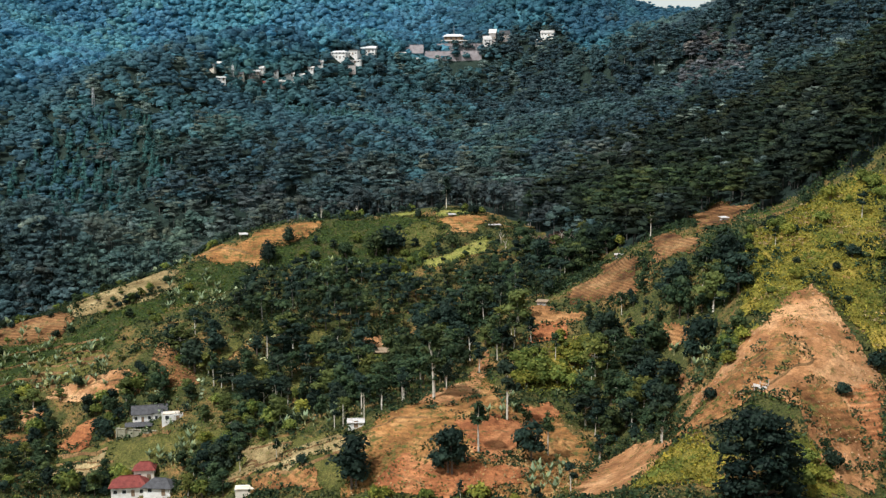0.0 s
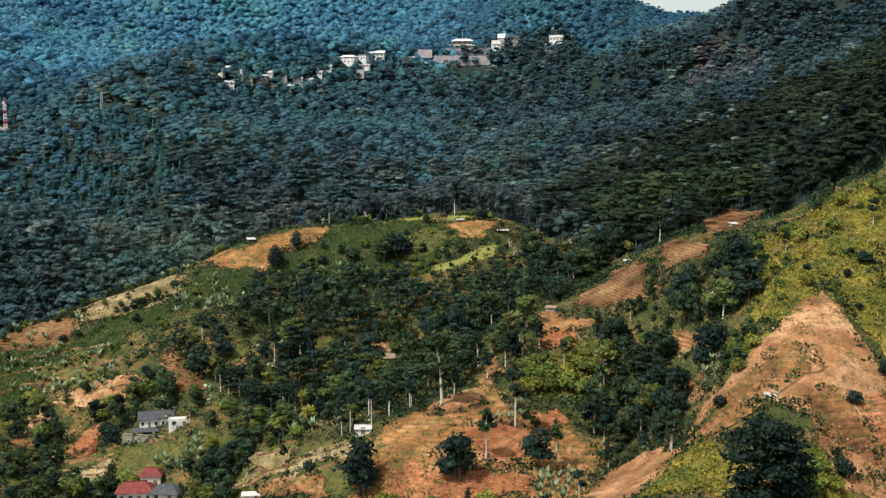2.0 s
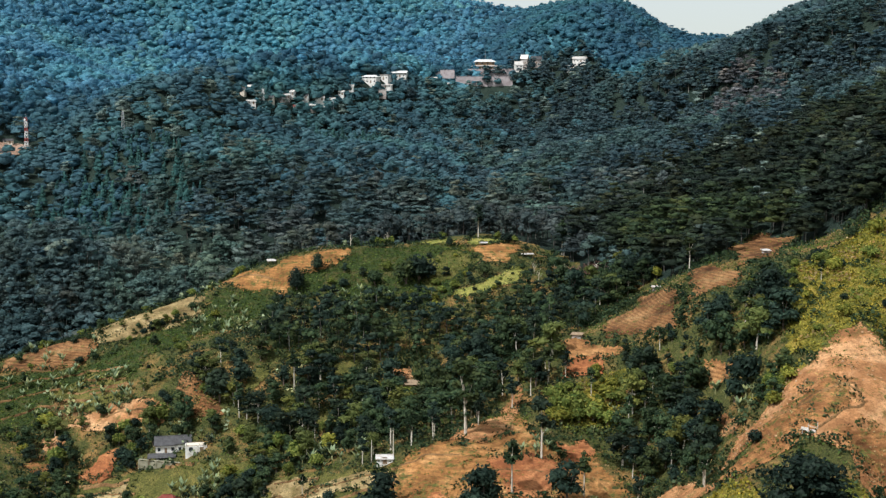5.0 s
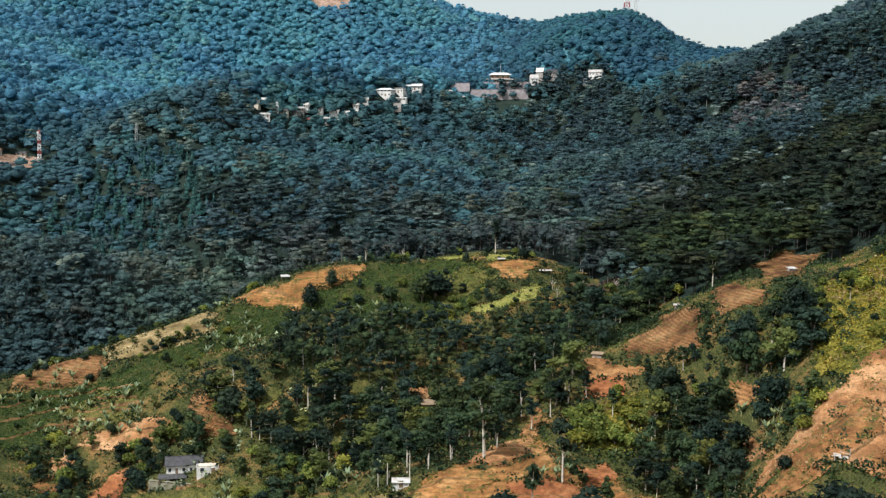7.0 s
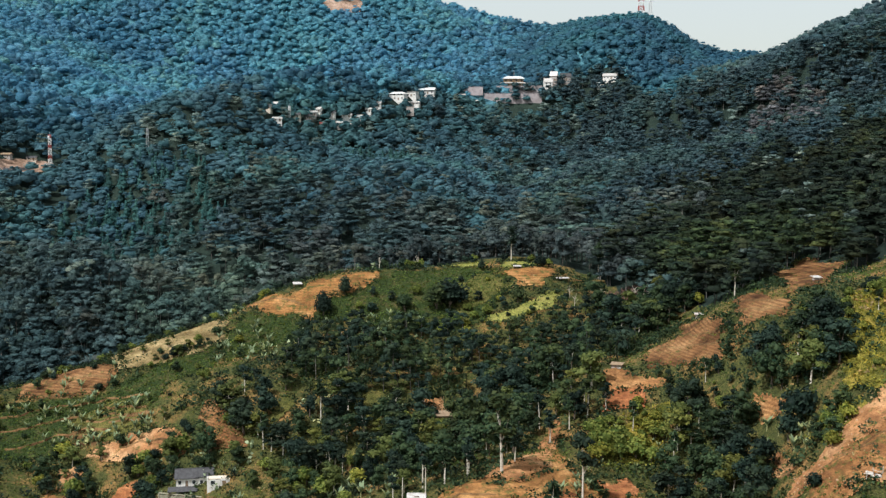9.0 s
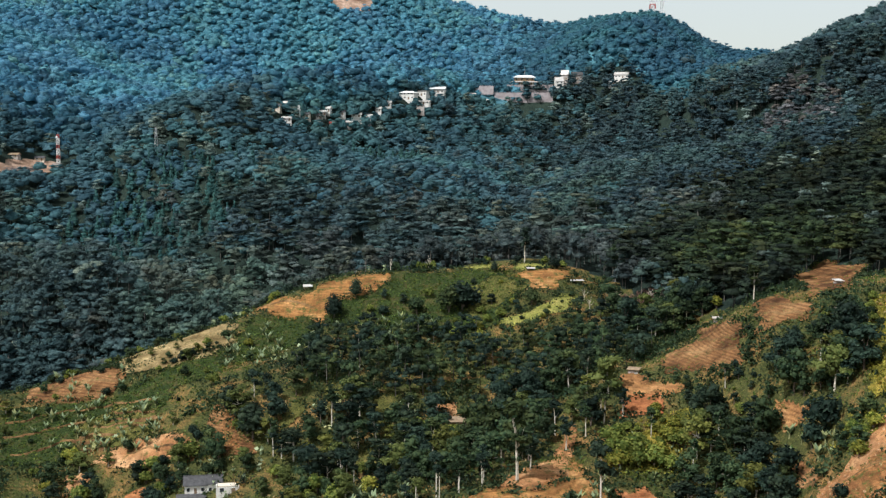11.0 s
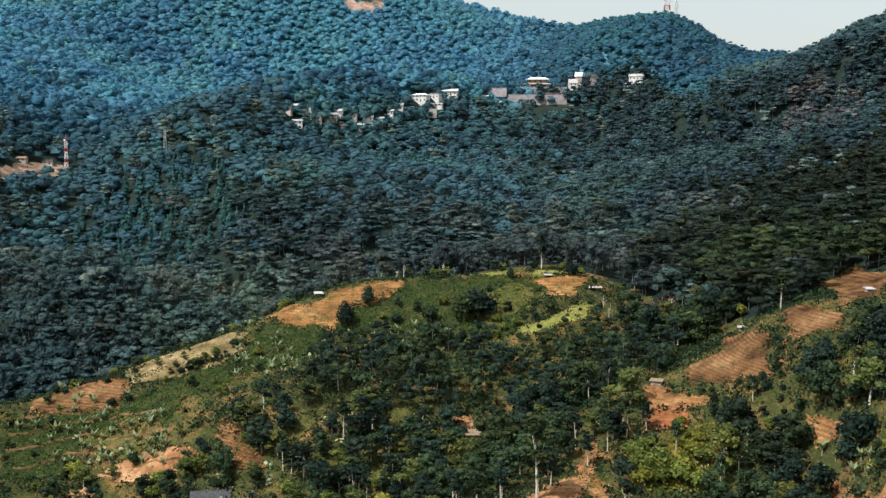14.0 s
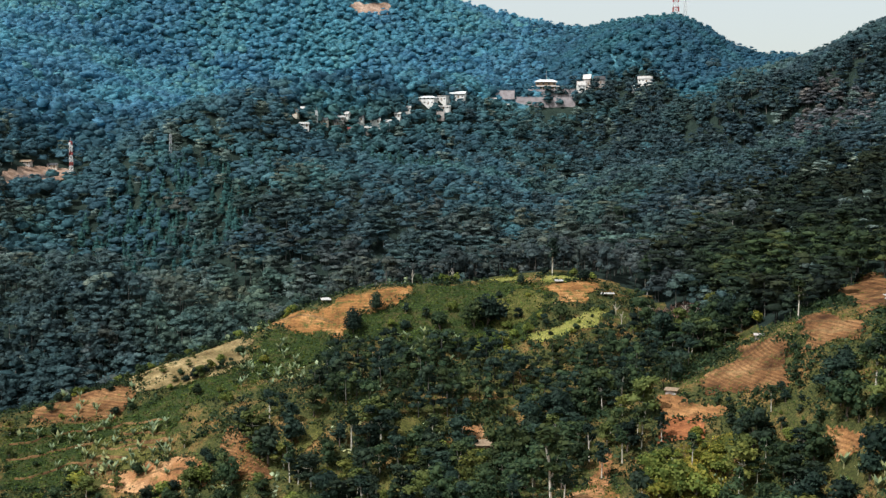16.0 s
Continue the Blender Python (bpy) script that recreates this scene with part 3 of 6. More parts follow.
# upper and ridge leaves: haze of distance painted in as extra blue
LEAF_HAZE_UPPER = leaf_material("hazed_upper_leaves", (0.033, 0.07, 0.08), (0.08, 0.13, 0.136), 0.6, 0.32, 0.14, (1.35, 1.3, 1.1), 0.75)
LEAF_HAZE_RIDGE = leaf_material("hazed_ridge_leaves", (0.05, 0.118, 0.143), (0.08, 0.162, 0.182), 0.6, 0.25, 0.1, (1.2, 1.2, 1.05), 0.6)
# haze over the far mountain is mixed into these blue leaf colours
LEAF_HAZE_SUMMIT = leaf_material("hazed_summit_leaves", (0.055, 0.15, 0.21), (0.075, 0.182, 0.242), 0.6, 0.18, 0.12, (1.12, 1.15, 1.0), 0.45, 0.5)
LEAF_HAZE_FAR = leaf_material("hazed_mountain_leaves", (0.115, 0.3, 0.41), (0.14, 0.335, 0.44), 0.6, 0.13, 0.12, (1.08, 1.08, 1.0), 0.45, 0.5)
LEAF_HAZE_FAR_LIGHT = leaf_material("hazed_light_mountain_leaves", (0.14, 0.335, 0.41), (0.17, 0.375, 0.43), 0.6, 0.14, 0.2, None, 0.45, 0.5)
LEAF_BANANA = leaf_material("banana_leaves", (0.12, 0.18, 0.085), (0.42, 0.47, 0.28), 0.4, 0.3)
LEAF_YELLOW = leaf_material("yellow_blades", (0.07, 0.085, 0.014), (0.34, 0.305, 0.05), 0.7, 0.35)
LEAF_LIME = leaf_material("young_leaves", (0.06, 0.095, 0.019), (0.23, 0.25, 0.054), 0.6, 0.3)
LEAF_CROP = leaf_material("crop_leaves", (0.034, 0.066, 0.015), (0.125, 0.17, 0.04), 0.6, 0.35)
LEAF_DEAD = leaf_material("dead_leaves", (0.09, 0.055, 0.045), (0.24, 0.16, 0.13), 0.8, 0.3, 0.2)
LEAF_STRAW = leaf_material("dry_blades", (0.2, 0.14, 0.06), (0.44, 0.34, 0.17), 0.8, 0.25)
BARK_PALE = plain_material("pale_bark", (0.62, 0.56, 0.46), 0.9, (0.45, 0.42, 0.38), 2.0)
FOREST_BARK = leaf_material("forest_bark", (0.05, 0.045, 0.04), (0.3, 0.28, 0.25), 0.9, 0.5, 0.0)
BARK_DARK = plain_material("dark_bark", (0.17, 0.13, 0.1), 0.95, (0.5, 0.5, 0.5), 2.0)
STEM_GREEN = plain_material("banana_stem", (0.3, 0.3, 0.14), 0.7, (0.5, 0.42, 0.3), 2.5)
PLASTER = plain_material("white_plaster", (0.8, 0.77, 0.72), 0.85, (0.7, 0.66, 0.6), 0.7)
CREAM = plain_material("cream_plaster", (0.74, 0.66, 0.54), 0.85, (0.66, 0.6, 0.52), 0.7)
STONE = plain_material("pale_stone", (0.45, 0.4, 0.36), 0.95, (0.55, 0.52, 0.5), 0.5)
TIN = plain_material("grey_tin", (0.62, 0.6, 0.57), 0.5, (0.6, 0.5, 0.42), 1.0, 0.4, 0.3)
THATCH = plain_material("thatch", (0.3, 0.22, 0.14), 0.95, (0.5, 0.45, 0.4), 2.0)
WOOD = plain_material("weathered_wood", (0.26, 0.18, 0.11), 0.85, (0.5, 0.46, 0.42), 2.0)
PINK_STONE = plain_material("pinkish_stone", (0.45, 0.39, 0.385), 0.95, (0.6, 0.57, 0.56), 0.35)
TERRACE_STONE = plain_material("mossy_stone", (0.3, 0.28, 0.2), 0.95, (0.55, 0.55, 0.45), 0.6)
CONCRETE = plain_material("concrete", (0.45, 0.43, 0.4), 0.9, (0.6, 0.58, 0.55), 1.0)
RED_PAINT = plain_material("red_paint", (0.42, 0.09, 0.07), 0.5)
WHITE_PAINT = plain_material("white_paint", (0.8, 0.8, 0.78), 0.5)
STEEL = plain_material("galvanised_steel", (0.5, 0.52, 0.53), 0.45, metal=0.6)
RED_TILE = roof_material("red_tile", (0.21, 0.05, 0.04), 16.0)
GREY_TILE = roof_material("grey_tile", (0.085, 0.085, 0.09), 16.0)
GLASS = Nodes("window_glass", 0.08, 0.5).done((0.03, 0.035, 0.04))

# ---- ground ----
LATTICE = np.random.default_rng(3).random((256, 256))


def value_noise(x, y, size):
    """Smooth noise from 0 to 1 with features of that size in metres."""
    u, v = np.asarray(x, float) / size + 500, np.asarray(y, float) / size + 500
    i, j = np.floor(u).astype(int), np.floor(v).astype(int)
    a, b = u - i, v - j
    a, b = a * a * (3 - 2 * a), b * b * (3 - 2 * b)
    at = lambda p, q: LATTICE[p % 256, q % 256]
    return (at(i, j) * (1 - a) + at(i + 1, j) * a) * (1 - b) + (at(i, j + 1) * (1 - a) + at(i + 1, j + 1) * a) * b


def ground(x, y):
    """Height of the land."""
    x, y = np.asarray(x, float), np.asarray(y, float)
    z = BASE[0] + BASE[1] * x + BASE[2] * np.minimum(y, 1700)
    for cx, cy, rise, a, b, turn in NEAR_HILLS + FAR_HILLS:
        c, s = math.cos(turn), math.sin(turn)
        u, v = ((x - cx) * c + (y - cy) * s) / a, (-(x - cx) * s + (y - cy) * c) / b
        z = z + rise * np.exp(-0.5 * (u * u + v * v))
    rough = np.clip((y - 560) / 300, 0, 1) * (value_noise(x, y, 55) - 0.5) * 9
    return z + rough + (value_noise(x, y, 14) - 0.5) * 0.9


def height(x, y):
    return float(ground(x, y))


def mesh_object(name, verts, faces, material, tint=None, smooth=False):
    """One mesh from arrays of corners and of equal-sized faces."""
    verts, faces = np.asarray(verts, np.float32), np.asarray(faces, np.int32)
    me = bpy.data.meshes.new(name)
    me.vertices.add(len(verts))
    me.vertices.foreach_set("co", verts.ravel())
    k = faces.shape[1]
    me.loops.add(faces.size)
    me.loops.foreach_set("vertex_index", faces.ravel())
    me.polygons.add(len(faces))
    me.polygons.foreach_set("loop_start", np.arange(0, faces.size, k, dtype=np.int32))
    if smooth:
        me.polygons.foreach_set("use_smooth", np.ones(len(faces), bool))
    if tint is not None:
        me.attributes.new("tint", "FLOAT", "POINT").data.foreach_set("value", np.asarray(tint, np.float32))
    for m in material if isinstance(material, (list, tuple)) else [material]:
        me.materials.append(m)
    me.update(calc_edges=True)
    return new(name, me)


def part(name, bm, material, parent, label=""):
    """Link a bmesh as one mesh under a thing or a part."""
    me = bpy.data.meshes.new(name)
    bm.to_mesh(me)
    bm.free()
    me.materials.append(material)
    ob = new(name, me)
    ob.parent = parent
    return tagged(ob, label)


def thing(name, label, category, group="", kind=""):
    return tagged(new(name), label, category, group, kind)


def inside(x, y, outline):
    """Which points lie in the outline."""
    hit = np.zeros(np.shape(x), bool)
    for (x0, y0), (x1, y1) in zip(outline, outline[1:] + outline[:1]):
        cross = (y0 > y) != (y1 > y)
        at = x0 + (y - y0) / (y1 - y0 if y1 != y0 else 1e-9) * (x1 - x0)
        hit ^= cross & (x < at)
    return hit


def scatter(rng, outline, spacing, margin=0.0):
    """Points strewn over an outline about that far apart."""
    xs, ys = [p[0] for p in outline], [p[1] for p in outline]
    x, y = np.meshgrid(np.arange(min(xs), max(xs), spacing), np.arange(min(ys), max(ys), spacing))
    x = x.ravel() + rng.uniform(-0.5, 0.5, x.size) * spacing
    y = y.ravel() + rng.uniform(-0.5, 0.5, y.size) * spacing
    keep = inside(x, y, outline)
    return x[keep], y[keep]


def in_any(x, y, outlines):
    hit = np.zeros(np.shape(x), bool)
    for o in outlines:
        hit |= inside(x, y, o)
    return hit


# the land is one sheet: narrow steps where the walk is near, wide ones far off
gx = np.concatenate([np.linspace(-2600, -330, 34), np.arange(-320, 300, 3.6), np.linspace(310, 2600, 34)])
gy = np.concatenate([np.linspace(-900, 175, 24), np.arange(180, 560, 3.6), np.arange(560, 1500, 8.0), np.linspace(1510, 4200, 40)])
mx, my = np.meshgrid(gx, gy)
mz = ground(mx, my)
cols = len(gx)
idx = np.arange((len(gy) - 1) * cols).reshape(len(gy) - 1, cols)[:, :-1].ravel()
sheet = mesh_object("ground", np.stack([mx.ravel(), my.ravel(), mz.ravel()], 1), np.stack([idx, idx + 1, idx + cols + 1, idx + cols], 1), [GROUND, FOREST_FLOOR, HAZE_FLOOR], smooth=True)

# the forest begins behind this line over the land
EDGE_X = (-3000, -235, -165, -112, -76, -30, 2, 30, 48, 62, 70, 84, 98, 112, 128, 150, 3000)
EDGE_Y = (300, 400, 434, 466, 468, 470, 476, 470, 440, 405, 384, 392, 398, 388, 366, 372, 360)
fx, fy = mx.ravel()[idx], my.ravel()[idx]
# past the second line the floor is the one with haze in its colour
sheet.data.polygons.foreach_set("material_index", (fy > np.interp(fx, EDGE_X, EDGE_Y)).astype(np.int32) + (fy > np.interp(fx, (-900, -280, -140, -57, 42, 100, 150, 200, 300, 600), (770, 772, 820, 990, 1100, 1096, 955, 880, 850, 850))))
tagged(sheet, "hilly land of scrub, red earth and forest floor", "ground", kind="structure")


def field(kind, outline, seed):
    """A field draped on the land, with an uneven edge and low terraces along the contour."""
    rng = np.random.default_rng(seed)
    edge = []
    for (x0, y0), (x1, y1) in zip(outline, outline[1:] + outline[:1]):
        steps = max(1, int(math.hypot(x1 - x0, y1 - y0) / 1.5))
        for k in range(steps):
            f = k / steps
            x, y = x0 + (x1 - x0) * f, y0 + (y1 - y0) * f
            edge.append((x + (float(value_noise(x, y, 5)) - 0.5) * 4.5, y + (float(value_noise(y, x, 5)) - 0.5) * 4.5))
    ex, ey = np.array(edge).T
    step = 0.65
    x, y = np.meshgrid(np.arange(ex.min(), ex.max() + step, step), np.arange(ey.min(), ey.max() + step, step))
    ok = inside(x + step / 2, y + step / 2, edge)[:-1, :-1]
    n = x.shape[1]
    first = np.arange(x.size).reshape(x.shape)[:-1, :-1][ok]
    faces = np.stack([first, first + 1, first + n + 1, first + n], 1)
    used, faces = np.unique(faces, return_inverse=True)
    faces = faces.reshape(-1, 4)
    vx, vy = x.ravel()[used], y.ravel()[used]
    away = np.hypot(vx[:, None] - ex, vy[:, None] - ey)
    near = away.argmin(1)
    rim = away.min(1) < step * 0.75
    vx[rim], vy[rim] = ex[near[rim]], ey[near[rim]]
    base = ground(vx, vy)
    tread = {"crop": 0.9, "yard": 0.0, "lime": 0.0, "olive": 0.0, "tan": 0.5, "straw": 0.6}.get(kind, 1.1)
    lift = 0.28 + 0.16 * (value_noise(vx, vy, 2.2) - 0.5)
    if tread:
        lift = lift + 0.12 * tread * np.sin(base * 8.5 / tread + 8 * value_noise(vx, vy, 10)) * np.clip(2.4 * value_noise(vy, vx, 9) - 0.7, 0, 1)
    lift = np.maximum(lift, 0.06)
    lift[rim] = 0.04
    lift = lift + 0.004 * seed + (0.14 if kind in ("red", "brown") else -0.12 if seed < 5 else 0.0)
    words = {
        "orange": "bare orange-earth field with contour terraces", "red": "freshly tilled red-earth field", "ochre": "ploughed ochre field in contour rows",
        "terrace": "brown-orange earth field in narrow contour terraces", "yard": "pale cleared yard on the far ridge", "tan": "dry pale tan bare-earth slope", "brown": "rough brown tilled plot", "straw": "dry straw-coloured grass terrace",
        "olive": "olive-green grass clearing among trees", "lime": "pale yellow-green grass plot", "crop": "dark green terraced crop field"}
    ob = mesh_object("field", np.stack([vx, vy, base + lift], 1), faces, SOILS[kind], smooth=True)
    tagged(ob, words[kind], "field", "fields on the hill", "structure")


for k, (kind, outline) in enumerate(FIELDS):
    field(kind, outline, k)


def earth_bank(line):
    """A low worn earth bank that follows the land along a terrace edge."""
    pts = []
    for (x0, y0), (x1, y1) in zip(line, line[1:]):
        steps = max(2, int(math.hypot(x1 - x0, y1 - y0) / 0.8))
        pts += [(x0 + (x1 - x0) * k / steps, y0 + (y1 - y0) * k / steps) for k in range(steps)]
    pts = np.array(pts + [line[-1]])
    pts = pts + np.stack([value_noise(pts[:, 0], pts[:, 1], 4) - 0.5, value_noise(pts[:, 1], pts[:, 0], 4) - 0.5], 1) * 1.8
    way = np.gradient(pts, axis=0)
    side = np.stack([way[:, 1], -way[:, 0]], 1) / np.maximum(np.linalg.norm(way, axis=1, keepdims=True), 1e-6)
    rows = []
    for off, up in ((-0.5, -0.25), (-0.25, 0.35), (0.0, 0.5), (0.25, 0.35), (0.6, -0.25)):
        q = pts + side * off
        lump = up * (0.75 + 0.6 * value_noise(q[:, 0] * 3, q[:, 1] * 3, 2.5)) if up > 0 else up
        rows.append(np.stack([q[:, 0], q[:, 1], ground(q[:, 0], q[:, 1]) + 0.15 + lump], 1))
    grid = np.stack(rows, 1)
    n, m = grid.shape[:2]
    at = np.arange(n * m).reshape(n, m)
    faces = np.stack([at[:-1, :-1], at[1:, :-1], at[1:, 1:], at[:-1, 1:]], -1).reshape(-1, 4)
    ob = mesh_object("earth_bank", grid.reshape(-1, 3), faces, BANK_EARTH, smooth=True)
    tagged(ob, "low worn earth bank along a terrace", "bank", "terrace banks", "structure")


for line in BANKS:
    earth_bank(line)


def grass_slope(outline):
    x0, x1 = min(p[0] for p in outline), max(p[0] for p in outline)
    y0, y1 = min(p[1] for p in outline), max(p[1] for p in outline)
    step = 1.2
    x, y = np.meshgrid(np.arange(x0 - 3, x1 + 3, step), np.arange(y0 - 3, y1 + 3, step))
    jx, jy = x + (value_noise(x, y, 6) - 0.5) * 8, y + (value_noise(y, x, 6) - 0.5) * 8
    ok = inside(jx, jy, outline)[:-1, :-1]
    n = x.shape[1]
    first = np.arange(x.size).reshape(x.shape)[:-1, :-1][ok]
    faces = np.stack([first, first + 1, first + n + 1, first + n], 1)
    used, faces = np.unique(faces, return_inverse=True)
    vx, vy = x.ravel()[used], y.ravel()[used]
    z = ground(vx, vy) + 0.12 + 0.5 * value_noise(vx, vy, 2.5)
    ob = mesh_object("grass_bank", np.stack([vx, vy, z], 1), faces.reshape(-1, 4), YELLOW_GRASS, smooth=True)
    tagged(ob, "steep bank of yellow-green grass", "grass bank", kind="structure")


for outline in GRASS_SLOPES:
    grass_slope(outline)

# ---- plants ----


def unit(v):
    return v / np.maximum(np.linalg.norm(v, axis=1, keepdims=True), 1e-9)


def sprays(rng, centres, outward, size, flat=0.5, loose=0.6):
    """Leaf sprays: one bent four-cornered leaf clump at each centre. Returns corners and faces."""
    n = len(centres)
    normal = unit(outward * (1 - flat) + np.array([0, 0, flat]) + rng.normal(0, loose, (n, 3)) * 0.6)
    side = unit(np.cross(normal, rng.normal(0, 1, (n, 3))))
    along = np.cross(normal, side)
    s = size * rng.uniform(0.6, 1.4, (n, 1))
    w = s * rng.uniform(0.45, 0.9, (n, 1))
    corners = np.stack([centres - along * s, centres + side * w - normal * s * 0.25, centres + along * s - normal * s * 0.35, centres - side * w], 1)
    return corners.reshape(-1, 3), np.arange(4 * n).reshape(n, 4)


def ball_points(rng, n, low=-0.35):
    """Points on a unit ball, few below the given height."""
    v = unit(rng.normal(0, 1, (n * 3, 3)))
    v = v[v[:, 2] > low + rng.uniform(-0.3, 0.2, len(v))]
    return v[:n]


def crown_lobes(rng, lobes, count, size, flat, loose=0.6):
    """Sprays over the skins of several ellipsoids (x, y, z, radius, height)."""
    area = np.array([l[3] ** 2 for l in lobes])
    centres, outs = [], []
    for (x, y, z, r, hgt), a in zip(lobes, area / area.sum()):
        v = ball_points(rng, max(4, int(count * a)))
        depth = rng.uniform(0.8, 1.16, (len(v), 1))
        centres.append(v * depth * np.array([r, r, hgt]) + np.array([x, y, z]))
        outs.append(v)
    return sprays(rng, np.concatenate(centres), np.concatenate(outs), size, flat, loose)


def core_shape():
    """A small closed ball of triangles, for the shaded inside of a crown."""
    bm = bmesh.new()
    bmesh.ops.create_icosphere(bm, subdivisions=1, radius=1.0)
    v = np.array([p.co for p in bm.verts])
    f = np.array([[p.index for p in q.verts] for q in bm.faces])
    bm.free()
    return v, f


CORE_V, CORE_F = core_shape()


def fill_lobes(rng, lobes, v, f, tight, rough=0.0):
    """Add a closed mass inside each lobe to the sprays; all in triangles."""
    f = np.concatenate([f[:, [0, 1, 2]], f[:, [0, 2, 3]]])
    verts, faces, at = [v], [f], len(v)
    for x, y, z, r, hgt in lobes:
        verts.append(CORE_V * rng.uniform(0.8 - rough, 1.12 + rough, (len(CORE_V), 1)) * np.array([r, r, hgt]) * tight + np.array([x, y, z]))
        faces.append(CORE_F + at)
        at += len(CORE_V)
    return np.concatenate(verts), np.concatenate(faces)


def tube(bm, points, radii, sides=6):
    """A tapered tube through points."""
    rings = []
    for k, (p, r) in enumerate(zip(points, radii)):
        way = (Vector(points[min(k + 1, len(points) - 1)]) - Vector(points[max(k - 1, 0)])).normalized()
        a = way.cross(Vector((0.31, 0.95, 0.05))).normalized()
        b = way.cross(a)
        rings.append([bm.verts.new(Vector(p) + (a * math.cos(t) + b * math.sin(t)) * r) for t in (2 * math.pi * s / sides for s in range(sides))])
    for lower, upper in zip(rings, rings[1:]):
        for s in range(sides):
            bm.faces.new((lower[s], lower[(s + 1) % sides], upper[(s + 1) % sides], upper[s]))
    bm.faces.new(rings[-1])
    bm.faces.new(list(reversed(rings[0])))


def tree(name, seed, kind, leaf, bark, label, category="tree"):
    """A tree of height 1 x 10 m: trunk with limbs, crown of leaf sprays. It stands at the origin and is copied from there."""
    rng = np.random.default_rng(seed)
    top = thing(name, label, category)
    lobes, limbs = [], []
    if kind == "dark":
        trunk_h, r0 = 4.5, 0.22
        for k in range(13):
            a, d = rng.uniform(0, 6.28), rng.uniform(0.6, 2.7)
            z = rng.uniform(2.6, 8.4)
            d *= 1.25 - abs(z - 4.8) / 5
            lobes.append((d * math.cos(a), d * math.sin(a), z, rng.uniform(1.3, 2.1), rng.uniform(1.0, 1.5)))
        count, size, flat = 500, 0.38, 0.5
    elif kind == "tall":
        trunk_h, r0 = 7.6, 0.17
        for k in range(9):
            a, d = rng.uniform(0, 6.28), rng.uniform(0.2, 1.25)
            z = rng.uniform(5.2, 9.6)
            lobes.append((d * math.cos(a), d * math.sin(a), z, rng.uniform(0.7, 1.25), rng.uniform(0.45, 0.8)))
        count, size, flat = 360, 0.36, 0.55
    elif kind == "layer":
        trunk_h, r0 = 6.4, 0.2
        for k in range(11):
            a, d = rng.uniform(0, 6.28), rng.uniform(0.6, 3.2)
            lobes.append((d * math.cos(a), d * math.sin(a), 3.4 + k * 0.55 - d * 0.25, rng.uniform(1.3, 2.0), rng.uniform(0.4, 0.75)))
        count, size, flat = 480, 0.4, 0.7
    elif kind == "big":
        trunk_h, r0 = 3.4, 0.3
        for k in range(34):
            a = k * 2.4
            z = 0.4 + 8.2 * k / 33
            d = rng.uniform(0.7, 1.0) * 2.9 * math.sqrt(max(0.1, 1 - ((z - 3.2) / 6.2) ** 2))
            lobes.append((d * math.cos(a), d * math.sin(a), z, rng.uniform(1.0, 1.6), rng.uniform(0.6, 1.0)))
        count, size, flat = 4200, 0.2, 0.6
    elif kind == "egg":
        trunk_h, r0 = 1.6, 0.25
        lobes = [(0, 0, 4.6, 3.3, 4.2), (0.3, 0.2, 6.4, 2.4, 3.2), (-0.4, -0.2, 3.4, 3.1, 2.6)]
        count, size, flat = 1100, 0.34, 0.2
    else:
        trunk_h, r0 = 1.8, 0.3
        for k in range(6):
            a, d = rng.uniform(0, 6.28), rng.uniform(0.5, 2.6)
            lobes.append((d * math.cos(a), d * math.sin(a), rng.uniform(3.2, 6.6), rng.uniform(2.2, 3.1), rng.uniform(2.0, 2.9)))
        count, size, flat = 420, 0.6, 0.4
    bm = bmesh.new()
    lean = rng.uniform(-0.25, 0.25, 2)
    spine = [(lean[0] * f * f * 2, lean[1] * f * f * 2, trunk_h * f - 0.4) for f in (0, 0.3, 0.65, 1.0)]
    tube(bm, spine, [r0 * 1.25, r0, r0 * 0.8, r0 * 0.55])
    for x, y, z, r, hgt in lobes[: 8 if kind == "big" else 5]:
        f = rng.uniform(0.5, 0.95)
        start = (lean[0] * f * f * 2, lean[1] * f * f * 2, trunk_h * f - 0.4)
        mid = ((start[0] + x) / 2, (start[1] + y) / 2, max(start[2], (start[2] + z) / 2 - 0.2))
        tube(bm, [start, mid, (x, y, max(z, start[2] + 0.3))], [r0 * 0.5, r0 * 0.34, r0 * 0.12], 5)
    part("trunk", bm, bark, top)
    v, f = crown_lobes(rng, lobes, count, size, flat)
    v, f = fill_lobes(rng, lobes, v, f, 0.74)
    crown = mesh_object("crown", v, f, leaf)
    crown.parent = top
    return top


